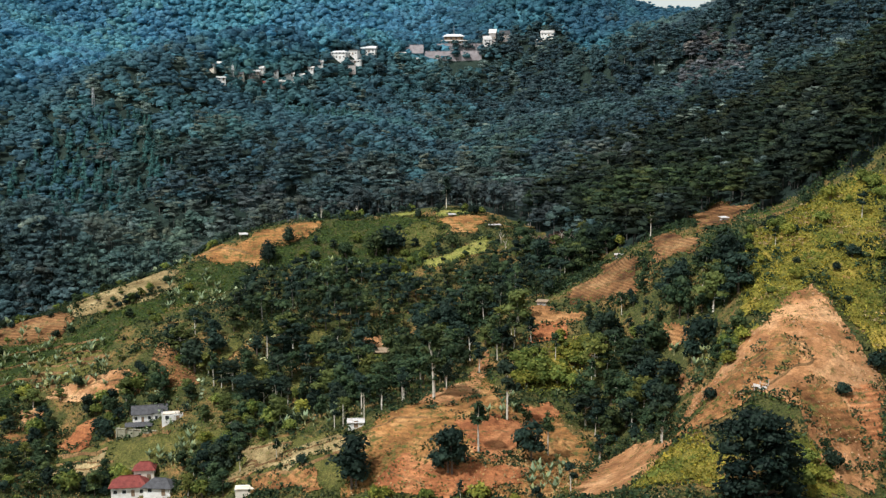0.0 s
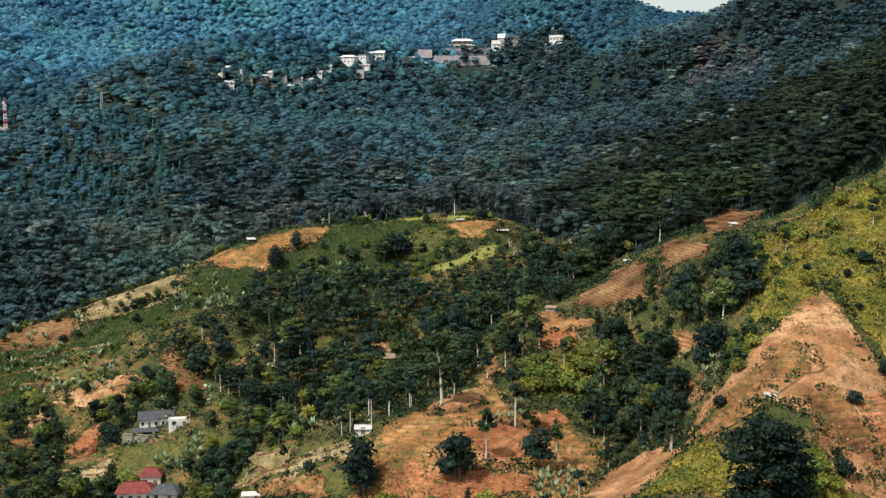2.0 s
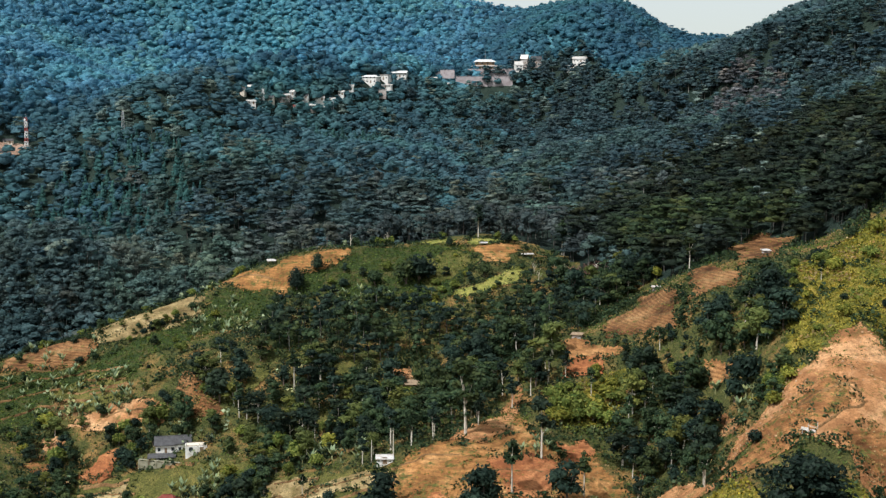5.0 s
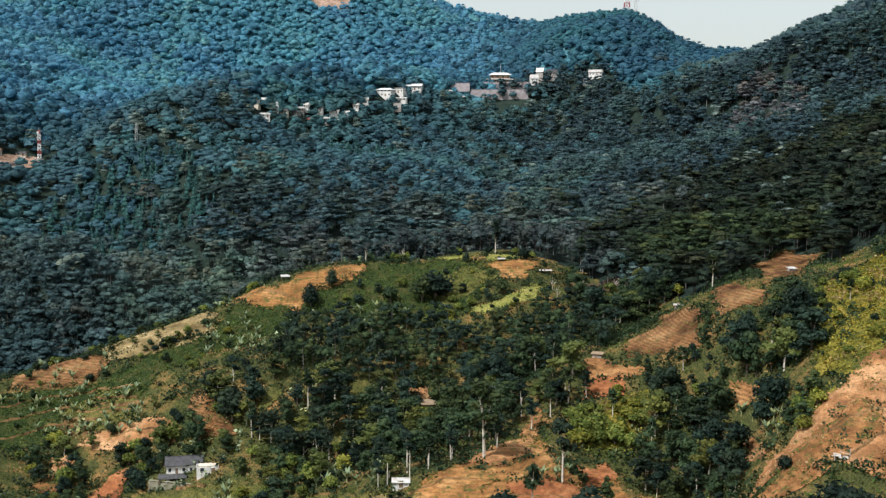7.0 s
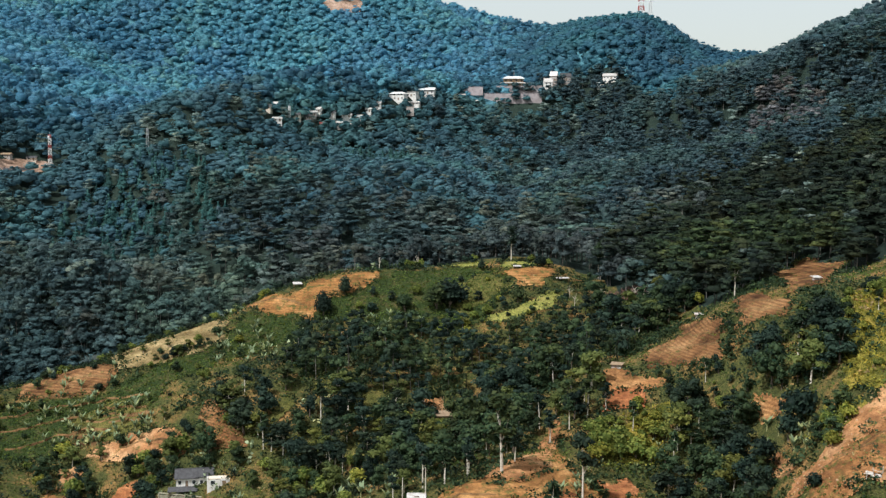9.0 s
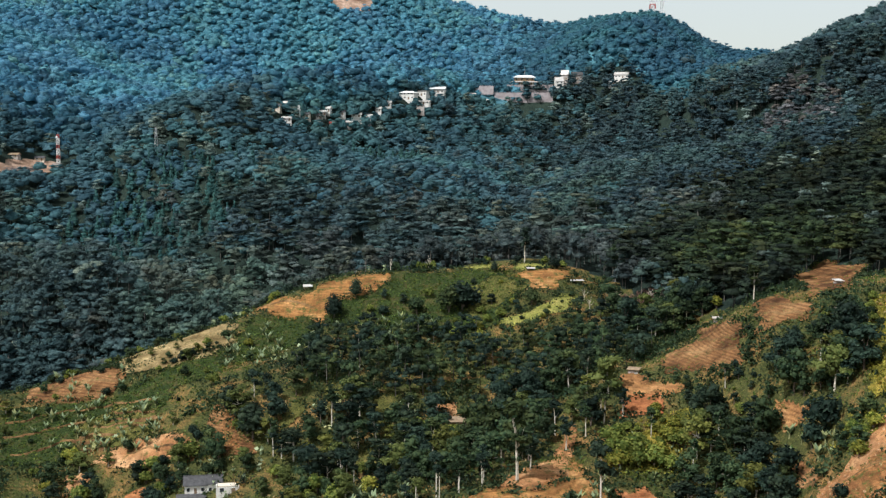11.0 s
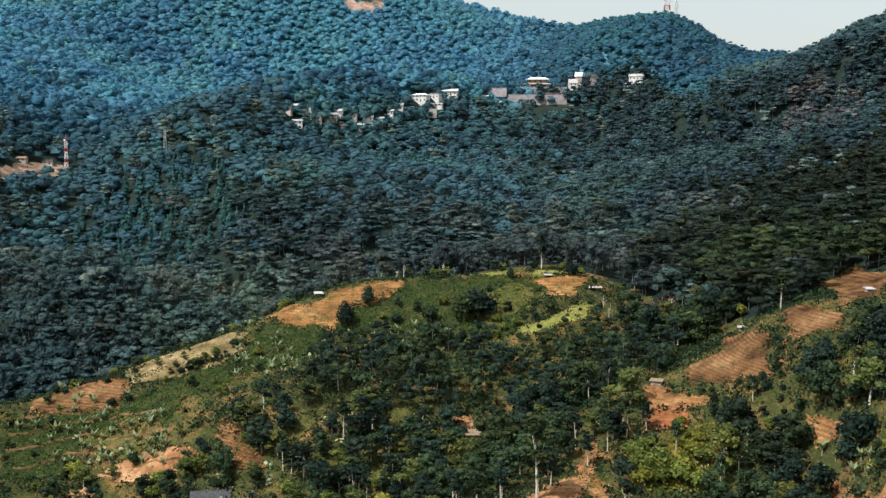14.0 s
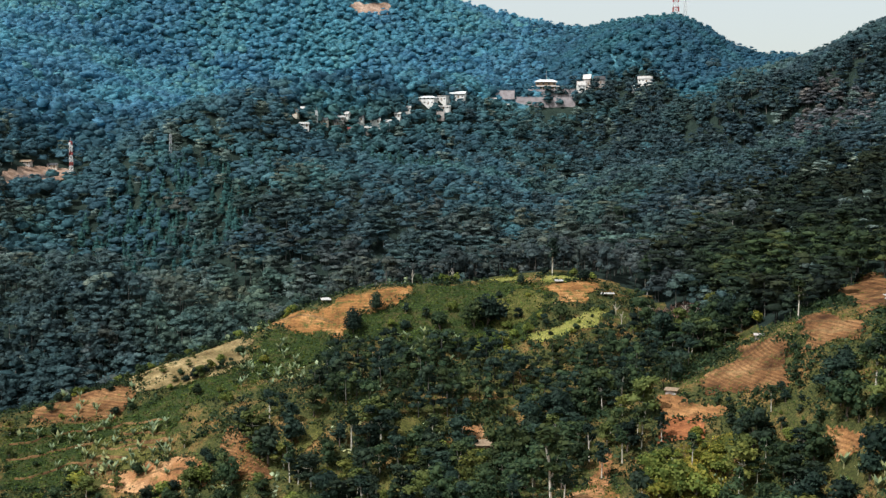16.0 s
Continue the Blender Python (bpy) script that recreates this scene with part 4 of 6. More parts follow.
def banana(seed):
    """A banana clump of 3.5 m: sheathed stems and long drooping leaves, each leaf a part."""
    rng = np.random.default_rng(seed)
    top = thing("banana_plant", "pale green banana plant with drooping torn leaves", "banana plant", "banana plants")
    bm = bmesh.new()
    tube(bm, [(0, 0, -0.3), (0.03, 0, 0.5), (0.0, 0.05, 1.2)], [0.2, 0.16, 0.09])
    part("stem", bm, STEM_GREEN, top)
    for k in range(7):
        a = k * 2.4 + rng.uniform(-0.6, 0.6)
        rise, length = rng.uniform(1.1, 1.5), rng.uniform(1.5, 2.6)
        bm = bmesh.new()
        rows = []
        for s in range(6):
            f = s / 5
            out = length * 0.72 * (f - 0.12 * f * f) * math.cos(rise * (1 - 0.8 * f))
            z = 1.0 + length * (math.sin(rise) * f * 1.25 - 0.6 * f * f * (1.3 - rise * 0.6))
            w = 0.36 * math.sin(math.pi * min(1, 0.08 + f * 0.95)) + 0.02
            side = Vector((-math.sin(a), math.cos(a), 0))
            mid = Vector((math.cos(a) * out, math.sin(a) * out, z))
            rows.append([bm.verts.new(mid - side * w - Vector((0, 0, w * 0.5))), bm.verts.new(mid), bm.verts.new(mid + side * w - Vector((0, 0, w * 0.5)))])
        for p, q in zip(rows, rows[1:]):
            for c in (0, 1):
                bm.faces.new((p[c], p[c + 1], q[c + 1], q[c]))
        part("leaf", bm, LEAF_BANANA, top)
    return top


def snag(seed):
    """A leafless pale tree of 10 m."""
    rng = np.random.default_rng(seed)
    top = thing("bare_tree", "leafless tree with pale grey branches", "tree", "bare trees")
    bm = bmesh.new()
    tube(bm, [(0, 0, -0.5), (0.1, 0, 3), (0.0, 0.2, 6.5)], [0.28, 0.2, 0.1])
    part("trunk", bm, BARK_PALE, top)
    for k in range(8):
        a, z0 = rng.uniform(0, 6.28), rng.uniform(2.8, 6.2)
        d = rng.uniform(1.2, 2.8)
        bm = bmesh.new()
        tube(bm, [(0, 0.1, z0), (d * 0.5 * math.cos(a), d * 0.5 * math.sin(a), z0 + 1.2), (d * math.cos(a), d * math.sin(a), z0 + rng.uniform(2, 3.4))], [0.11, 0.08, 0.03], 5)
        part("branch", bm, BARK_PALE, top)
    return top


def stand(template, x, y, size, rng, sink=0.0):
    """Copy a template plant onto the land."""
    m = pose(x, y, height(x, y) - sink, 0, 0, rng.uniform(0, 360)) @ Matrix.Diagonal((size * rng.uniform(0.9, 1.12), size * rng.uniform(0.9, 1.12), size, 1))
    ob = copy_thing(template, m)
    ob.matrix_basis = m
    return ob


TREES = {
    "dark": [tree("tree", 10 + k, "dark", LEAF_DARK, BARK_DARK, "dark green broadleaf tree on the hillside") for k in range(3)],
    "wood": [tree("tree", 20 + k, "dark", LEAF_MID, BARK_DARK, "green broadleaf tree in the hillside wood") for k in range(4)],
    "layer": [tree("tree", 30 + k, "layer", LEAF_DARK if k % 2 else LEAF_MID, BARK_PALE, "spreading tree with layered canopy and pale trunk") for k in range(4)],
    "tall": [tree("tree", 40 + k, "tall", LEAF_DARK if k % 2 else LEAF_MID, BARK_PALE, "slender tree with a tall bare whitish trunk") for k in range(4)],
    "big": [tree("tree", 50, "big", LEAF_DARK, BARK_DARK, "large dense dark green tree on the grass slope")],
    "egg": [tree("tree", 60 + k, "egg", LEAF_DARK, BARK_DARK, "dense egg-shaped dark tree in the orange field") for k in range(2)],
    "round": [tree("shrub", 70 + k, "round", (LEAF_DARK, LEAF_MID, LEAF_LIME)[k], BARK_DARK, "rounded bushy shrub among the fields", "shrub") for k in range(3)],
    "olive": [tree("tree", 26 + k, "dark" if k else "layer", LEAF_OLIVE, BARK_PALE, "olive-green broadleaf tree in the hillside wood") for k in range(2)],
    "lime": [tree("shrub", 76 + k, "round", LEAF_LIME, BARK_DARK, "bright yellow-green bushy shrub", "shrub") for k in range(2)],
    "banana": [banana(80 + k) for k in range(3)],
    "bare": [snag(90 + k) for k in range(2)],
}
templates = [t for group in TREES.values() for t in group]

rng = np.random.default_rng(11)
taken = []
# open ground before the village's houses: x, y, radius
YARDS = [(-90, 341, 11), (-80, 340, 9), (-87, 312, 9), (-79, 309, 7), (-23, 296, 5), (-51, 292, 5), (71, 259, 5), (-6, 424, 7), (0, 425, 7), (7, 429, 7), (14, 436, 7)]
for kind, rows in LANDMARK_TREES:
    for k, (x, y, tall) in enumerate(rows):
        kinds = TREES[kind]
        pick = kinds[k % len(kinds)] if kind != "round" else kinds[0 if k % 5 else 1]
        stand(pick, x, y, tall / {"egg": 7.4, "round": 8.4, "big": 9.6, "dark": 9.3, "tall": 9.8}[kind], rng)
        taken.append((x, y))

OPEN = [o for kind, o in FIELDS]
OPEN_SOIL = [o for kind, o in FIELDS if kind in ("terrace", "orange", "red", "tan") and o[0][0] > 20 and o[0][1] > 290]
REST = []


def fill_wood(outline, count, kinds, low, high, gap=2.9, keep_off=True, reach=900.0):
    """Trees strewn over a wood, with gaps between them."""
    placed, tries = 0, 0
    xs, ys = [p[0] for p in outline], [p[1] for p in outline]
    while placed < count and tries < 6000:
        tries += 1
        x, y = rng.uniform(min(xs), max(xs)), rng.uniform(min(ys), max(ys))
        if not inside(np.array(x), np.array(y), outline) or keep_off and in_any(np.array(x), np.array(y), OPEN):
            continue
        if any((x - a) ** 2 + (y - b) ** 2 < r * r for a, b, r in YARDS) or inside(np.array(x), np.array(y), DEAD_BUSHES):
            continue
        if any((x - a) ** 2 + (y - b) ** 2 < gap * gap for a, b in taken):
            continue
        taken.append((x, y))
        if y > reach:
            REST.append((x, y))
            placed += 1
            continue
        kind = kinds[int(rng.integers(len(kinds)))]
        pick = TREES[kind][int(rng.integers(len(TREES[kind])))]
        # young growth just below a field
        young = 0.5 if kind != "banana" and any(in_any(np.array(x), np.array(y + d), OPEN_SOIL) for d in (5, 10, 15)) else 1.0
        stand(pick, x, y, rng.uniform(low, high) * (0.55 if kind == "round" else 1.0) * young, rng)
        placed += 1


MIXED = ("dark", "dark", "wood", "wood", "wood", "layer", "layer", "tall", "olive", "round")
for name, count, outline in WOODS:
    fill_wood(outline, count, MIXED if name in ("middle", "gully", "strip", "saddle") else ("wood", "dark", "round"), 0.6 if name in ("middle", "gully", "strip", "saddle") else 0.45, 1.25 if name in ("middle", "gully", "strip", "saddle") else 0.75, reach=378.0 if name == "middle" else 900.0)
for count, outline in BANANA_PATCHES:
    fill_wood(outline, count, ("banana",), 0.8, 1.4, 2.3, False)

fill_wood(GRASS_SLOPES[2], 36, ("lime", "lime", "lime", "banana"), 0.45, 0.85, 2.0, False)
fill_wood(GRASS_SLOPES[3], 10, ("lime", "wood"), 0.4, 0.7, 2.2, False)
fill_wood(GRASS_SLOPES[0], 16, ("round", "lime", "lime"), 0.25, 0.6, 3.0, False)
fill_wood(GRASS_SLOPES[4], 5, ("lime",), 0.4, 0.6, 2.5, False)
fill_wood([(-175, 380), (-150, 415), (-100, 440), (-80, 400), (-120, 350)], 34, ("round", "wood", "lime", "olive"), 0.25, 0.5, 3.5, False)
fill_wood([(-62, 424), (-50, 446), (-12, 455), (14, 442), (2, 424), (-40, 414)], 20, ("round", "dark", "egg", "round", "lime"), 0.3, 0.6, 4.5, False)
fill_wood([(-140, 310), (-60, 310), (-40, 345), (-130, 350)], 24, ("round", "wood", "dark", "lime"), 0.3, 0.65, 3.0)
fill_wood([(-40, 270), (10, 290), (45, 300), (60, 290), (30, 255), (-20, 262)], 22, ("round", "dark", "lime", "tall"), 0.3, 0.7, 3.0)
for count, outline in VILLAGE_GROWTH:
    fill_wood(outline, count, ("round", "wood", "wood", "lime", "round", "olive", "banana"), 0.4, 0.9, 2.6)
for line, count in (([(-166, 408), (-150, 417), (-127, 429), (-111, 440), (-97, 451), (-88, 456)], 46), ([(-46, 465), (-25, 471), (12, 471), (24, 462)], 22), ([(-128, 400), (-112, 411), (-98, 428)], 16), ([(-52, 431), (-20, 424), (4, 428), (20, 446)], 18), ([(84, 327), (90, 347), (112, 366)], 14)):
    for k in range(count):
        f = rng.uniform(0, len(line) - 1.001)
        (x0, y0), (x1, y1) = line[int(f)], line[int(f) + 1]
        x, y = x0 + (x1 - x0) * (f % 1) + rng.normal(0, 1.4), y0 + (y1 - y0) * (f % 1) + rng.normal(0, 1.4)
        pick = TREES["round"][int(rng.integers(2))] if rng.random() < 0.75 else TREES["lime"][0]
        stand(pick, x, y, rng.uniform(0.14, 0.42), rng)
for k, (x, y) in enumerate(SNAGS):
    stand(TREES["bare"][k % 2], x, y, 0.6, rng)

for t in templates:
    for ob in (*t.children_recursive, t):
        bpy.data.objects.remove(ob)

# ---- woods of countless trees ----


def pad(rng, x, y, z, r, hgt, sides=8):
    """A lumpy leaf cushion with a rounded top and a tucked-in underside. Returns corners and triangles."""
    rings = []
    turn = rng.uniform(0, 6.28)
    for f, up in ((0.86, -0.6), (1.0, 0.0), (0.76, 0.62)):
        a = turn + np.arange(sides) * 2 * math.pi / sides + rng.uniform(-0.2, 0.2, sides)
        d = r * f * rng.uniform(0.62, 1.3, sides)
        rings.append(np.stack([x + d * np.cos(a), y + d * np.sin(a), z + hgt * (up + rng.uniform(-0.35, 0.35, sides))], 1))
    v = np.concatenate(rings + [np.array([[x + rng.uniform(-0.2, 0.2) * r, y + rng.uniform(-0.2, 0.2) * r, z + hgt]])])
    f = []
    for k in (0, 1):
        for q in range(sides):
            a, b = k * sides + q, k * sides + (q + 1) % sides
            f += [(a, b, b + sides), (a, b + sides, a + sides)]
    f += [(2 * sides + q, 2 * sides + (q + 1) % sides, 3 * sides) for q in range(sides)]
    return v, np.array(f)


def forest_tree(seed, kind):
    """Corners, triangles and number of stem faces of one forest tree, 10 m tall: leaf cushions, leaf sprays, stem."""
    rng = np.random.default_rng(seed)
    lobes, under = [], []
    sides, loose, tight = 7, 0.4, 0.84 if kind in ("far", "distant") else 0.76
    if kind == "layer":
        under.append((0, 0, 4.8, 3.2, 1.1))
        for k in range(5):
            a, d = k * 2.4 + rng.uniform(-0.6, 0.6), rng.uniform(0.3, 3.4)
            lobes.append((d * math.cos(a), d * math.sin(a), 6.0 + k * 0.66 - 0.2 * d, rng.uniform(1.4, 2.4), rng.uniform(0.4, 0.7)))
        count, size, flat, sides = 165, 0.38, 0.8, 5
    elif kind == "spire":
        for k in range(5):
            lobes.append((rng.uniform(-0.35, 0.35), rng.uniform(-0.35, 0.35), 1.9 + k * 1.7, 2.7 - k * 0.5, 1.4))
        count, size, flat = 110, 0.4, 0.45
    elif kind == "far":
        under.append((0, 0, 4.8, 4.4, 2.2))
        for k in range(2):
            a, d = k * 3.1 + rng.uniform(-0.6, 0.6), rng.uniform(0.8, 2.6)
            lobes.append((d * math.cos(a), d * math.sin(a), rng.uniform(5.8, 7.6), rng.uniform(1.3, 2.2), rng.uniform(0.6, 1.0)))
        count, size, flat, sides = 62, 0.46, 0.7, 6
    elif kind == "distant":
        under.append((0, 0, 4.4, 4.9, 2.8))
        a, d = rng.uniform(0, 6.28), rng.uniform(0.8, 2.6)
        lobes.append((d * math.cos(a), d * math.sin(a), rng.uniform(5.8, 7.4), rng.uniform(1.6, 2.6), rng.uniform(0.8, 1.3)))
        count, size, flat, sides = 30, 0.6, 0.7, 6
    elif kind == "wood":
        for k in range(8):
            a, d = rng.uniform(0, 6.28), rng.uniform(0.4, 2.8)
            lobes.append((d * math.cos(a), d * math.sin(a), rng.uniform(3.4, 8.6), rng.uniform(1.0, 1.8), rng.uniform(0.6, 1.1)))
        count, size, flat, loose = 210, 0.34, 0.55, 0.6
    else:
        under.append((0, 0, 4.6, 3.2, 1.5))
        for k in range(5):
            a, d = k * 1.7 + rng.uniform(-0.5, 0.5), rng.uniform(0.5, 2.6)
            lobes.append((d * math.cos(a), d * math.sin(a), rng.uniform(5.8, 8.2), rng.uniform(1.2, 2.0), rng.uniform(0.6, 1.0)))
        count, size, flat, sides = 150, 0.38, 0.7, 5
    v, f = crown_lobes(rng, lobes + under, count, size * 1.25, flat, loose)
    v = v.reshape(-1, 4, 3)[:, :3].reshape(-1, 3)
    verts, faces, at = [v], [np.arange(len(v)).reshape(-1, 3)], len(v)
    for x, y, z, r, hgt in lobes + under:
        pv, pf = pad(rng, x, y, z - 0.15 * hgt, r * tight, hgt * (tight + 0.02), sides)
        verts.append(pv)
        faces.append(pf + at)
        at += len(pv)
    stems = 0
    if kind not in ("far", "distant"):
        bend = rng.uniform(-0.5, 0.5, 2)
        rings = [(bend[0] * z / 8 + r * math.cos(2.1 * s), bend[1] * z / 8 + r * math.sin(2.1 * s), z) for z, r in ((-0.5, 0.16), (6.5, 0.1)) for s in range(3)]
        stem = [t for s in range(3) for t in ((at + s, at + (s + 1) % 3, at + 3 + (s + 1) % 3), (at + s, at + 3 + (s + 1) % 3, at + 3 + s))]
        verts.append(np.array(rings))
        faces.append(np.array(stem))
        stems = len(stem)
    return np.concatenate(verts), np.concatenate(faces), stems


def plant_forest(name, label, x, y, shapes, low, high, leaf, seed):
    """One mesh of many trees, each a turned and scaled shape of its own."""
    rng = np.random.default_rng(seed)
    z = ground(x, y)
    pick = rng.integers(0, len(shapes), len(x))
    verts, faces, tints, slots, at = [], [], [], [], 0
    for k, (v, f, stems) in enumerate(shapes):
        mine = np.nonzero(pick == k)[0]
        if not len(mine):
            continue
        a, s = rng.uniform(0, 6.283, len(mine)), rng.uniform(low, high, len(mine))
        c, d = np.cos(a) * s, np.sin(a) * s
        X = v[None, :, 0] * c[:, None] - v[None, :, 1] * d[:, None] + x[mine, None]
        Y = v[None, :, 0] * d[:, None] + v[None, :, 1] * c[:, None] + y[mine, None]
        Z = v[None, :, 2] * s[:, None] * rng.uniform(0.85, 1.15, (len(mine), 1)) + z[mine, None]
        verts.append(np.stack([X, Y, Z], -1).reshape(-1, 3))
        faces.append((f[None] + (at + np.arange(len(mine)) * len(v))[:, None, None]).reshape(-1, 3))
        tints.append(np.repeat(rng.random(len(mine)), len(v)))
        slots.append(np.tile(np.r_[np.zeros(len(f) - stems), np.ones(stems)], len(mine)))
        at += len(mine) * len(v)
    ob = mesh_object(name, np.concatenate(verts), np.concatenate(faces), [leaf, FOREST_BARK], np.concatenate(tints))
    ob.data.polygons.foreach_set("material_index", np.concatenate(slots).astype(np.int32))
    return tagged(ob, label, "forest", kind="stuff")


rest_x, rest_y = np.array(REST).T
WOOD_SHAPES = [forest_tree(150 + k, "wood") for k in range(6)]
half = np.arange(len(rest_x)) % 2 == 0
plant_forest("hillside_wood", "dense dark green wood on the upper knoll", rest_x[half], rest_y[half], WOOD_SHAPES, 0.6, 1.2, LEAF_DARK, 26)
plant_forest("hillside_wood", "mid-green trees in the knoll's wood", rest_x[~half], rest_y[~half], WOOD_SHAPES, 0.6, 1.15, LEAF_MID, 27)


def steep_scatter(rng, outline, spacing):
    """Points over an outline, more of them where the land is steep, so that trees cover slopes as thickly as flats."""
    x, y = scatter(rng, outline, spacing)
    x2, y2 = scatter(rng, outline, spacing)
    grade = np.hypot(ground(x2 + 4, y2) - ground(x2 - 4, y2), ground(x2, y2 + 4) - ground(x2, y2 - 4)) / 8
    more = rng.random(len(x2)) < np.clip((grade - 0.2) * 1.6, 0, 1)
    x3, y3 = x2 + rng.normal(0, spacing * 0.5, x2.shape), y2 + rng.normal(0, spacing * 0.5, x2.shape)
    most = rng.random(len(x2)) < np.clip((grade - 0.75) * 2.0, 0, 1)
    return np.concatenate([x, x2[more], x3[most]]), np.concatenate([y, y2[more], y3[most]])


def near_buildings(x, y):
    hit = np.zeros(x.shape, bool)
    for a, b, r in CLEARINGS:
        hit |= (x - a) ** 2 + (y - b) ** 2 < r * r
    return hit


rng = np.random.default_rng(21)
# behind this line over the land, past the hamlet's ridge, the far mountain rises
FAR_X = (-900, -280, -140, -57, 42, 100, 150, 200, 300, 600)
FAR_Y = (770, 772, 820, 990, 1100, 1096, 955, 880, 850, 850)
wedge = [(-235, 380), (-480, 960), (-300, 1110), (400, 1110), (370, 960), (165, 350)]
x, y = steep_scatter(rng, wedge, 8.0)
keep = (y > np.interp(x, EDGE_X, EDGE_Y) + 2) & (y < np.interp(x, FAR_X, FAR_Y)) & ~in_any(x, y, OPEN) & ~near_buildings(x, y)
x, y = x[keep], y[keep]
more_x, more_y = scatter(rng, [(-235, 380), (-300, 520), (200, 520), (165, 350)], 9.5)
hole_x, hole_y = scatter(rng, [(-206, 470), (-206, 535), (-166, 535), (-166, 470)], 5.0)
more_x, more_y = np.concatenate([more_x, hole_x]), np.concatenate([more_y, hole_y])
keep = (more_y > np.interp(more_x, EDGE_X, EDGE_Y) + 2) & ~in_any(more_x, more_y, OPEN)
x, y = np.concatenate([x, more_x[keep]]), np.concatenate([y, more_y[keep]])
FRONT_SHAPES = [forest_tree(190 + k, "wood") for k in range(8)]
LAYER_SHAPES = [forest_tree(100 + k, "layer" if k % 4 else "broad") for k in range(16)]
BROAD_SHAPES = [forest_tree(120 + k, "broad" if k % 3 else "layer") for k in range(9)]
SPIRE_SHAPES = [forest_tree(140 + k, "spire") for k in range(5)]
FAR_SHAPES = [forest_tree(130 + k, "far") for k in range(10)]
DISTANT_SHAPES = [forest_tree(170 + k, "distant") for k in range(12)]
drift = y + rng.normal(0, 30, y.shape)
stand_noise = value_noise(x, y, 48) + 0.5 * value_noise(x, y, 17)
pale = rng.random(len(x)) < 0.025 + 0.2 * (value_noise(x, y, 30) > 0.88)
dry = ~pale & (((x - 172) / 24) ** 2 + ((y - 755) / 48) ** 2 < 0.2 + 0.9 * value_noise(x, y, 18)) & (rng.random(len(x)) < 0.65)
# trees on the steep slope that get the leaves with painted shade
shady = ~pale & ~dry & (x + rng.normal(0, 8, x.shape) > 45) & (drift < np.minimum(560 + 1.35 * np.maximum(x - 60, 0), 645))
lower = ~pale & ~dry & ~shady & (drift < 600 + 120 * (value_noise(x, y, 45) - 0.5))
conifer = ~pale & ~dry & ~shady & (((x + 190) / 60) ** 2 + ((y - 645) / 75) ** 2 < 0.6 + 0.6 * value_noise(x, y, 20)) & (rng.random(len(x)) < 0.5)
conifer |= ~pale & ~dry & ~shady & (((x + 78) / 34) ** 2 + ((y - 800) / 40) ** 2 < 0.5 + 0.6 * value_noise(x, y, 20)) & (rng.random(len(x)) < 0.5)
lower &= ~conifer
# farther trees take the leaf colour with more haze in it
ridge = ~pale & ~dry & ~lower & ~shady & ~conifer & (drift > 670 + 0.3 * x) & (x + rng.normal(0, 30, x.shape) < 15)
upper = ~pale & ~dry & ~lower & ~shady & ~ridge & ~conifer
grey = lower & (stand_noise > 0.86)
lower &= ~grey
front = (lower | grey) & (y < 545 + 40 * value_noise(x, y, 25)) & (rng.random(len(x)) < 0.75)
front_grey = front & (stand_noise > 0.78)
lower, grey, front = lower & ~front, grey & ~front, front & ~front_grey
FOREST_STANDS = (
    (front, "dark green trees at the forest's edge", FRONT_SHAPES, 0.75, 1.5, LEAF_FOREST),
    (front_grey, "grey-olive trees at the forest's edge", FRONT_SHAPES, 0.75, 1.5, LEAF_GREY),
    (pale, "pale grey-green trees among the forest", LAYER_SHAPES, 0.8, 1.4, LEAF_PALE),
    (dry, "brownish grey half-dry trees on the upper slope", LAYER_SHAPES, 0.9, 1.5, LEAF_DRY),
    (shady, "green forest on the steep slope, shade put into its very dark leaf colour", LAYER_SHAPES, 0.8, 1.6, LEAF_SHADED_SLOPE),
    (lower, "dark green forest of layered trees with pale trunks", LAYER_SHAPES, 0.8, 1.6, LEAF_FOREST),
    (grey, "grey-olive stand of layered trees with pale trunks", LAYER_SHAPES, 0.9, 1.65, LEAF_GREY),
    (conifer, "blue-green stand of narrow pointed trees", SPIRE_SHAPES, 0.8, 1.35, LEAF_SPIRE),
    (upper, "grey-green forest rising to the ridge, faint haze put into its colour", BROAD_SHAPES, 0.8, 1.5, LEAF_HAZE_UPPER),
    (ridge, "green forest below the hamlet, bluish haze put into its leaf colour", FAR_SHAPES, 0.75, 1.3, LEAF_HAZE_RIDGE),
)
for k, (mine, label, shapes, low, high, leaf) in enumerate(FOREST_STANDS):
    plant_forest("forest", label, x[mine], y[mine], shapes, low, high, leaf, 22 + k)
x, y = steep_scatter(rng, [(-350, 740), (-690, 1500), (565, 1500), (330, 840)], 7.3)
rise = (ground(x, y + 6) - ground(x, y - 6)) / 12
keep = (y > np.interp(x, FAR_X, FAR_Y)) & ~in_any(x, y, OPEN) & ~near_buildings(x, y)
# the far slope behind the summit is thinly wooded
keep &= (rise > -0.12) | (rng.random(len(x)) < 0.15)
x, y = x[keep], y[keep]
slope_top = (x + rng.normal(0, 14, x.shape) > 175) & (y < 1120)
# bands by distance: haze is painted as ever bluer, paler leaf colours
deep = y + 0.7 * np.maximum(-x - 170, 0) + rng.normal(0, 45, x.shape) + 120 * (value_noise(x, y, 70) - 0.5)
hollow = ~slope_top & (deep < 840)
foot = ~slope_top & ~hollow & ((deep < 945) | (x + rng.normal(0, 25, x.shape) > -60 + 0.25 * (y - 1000)))
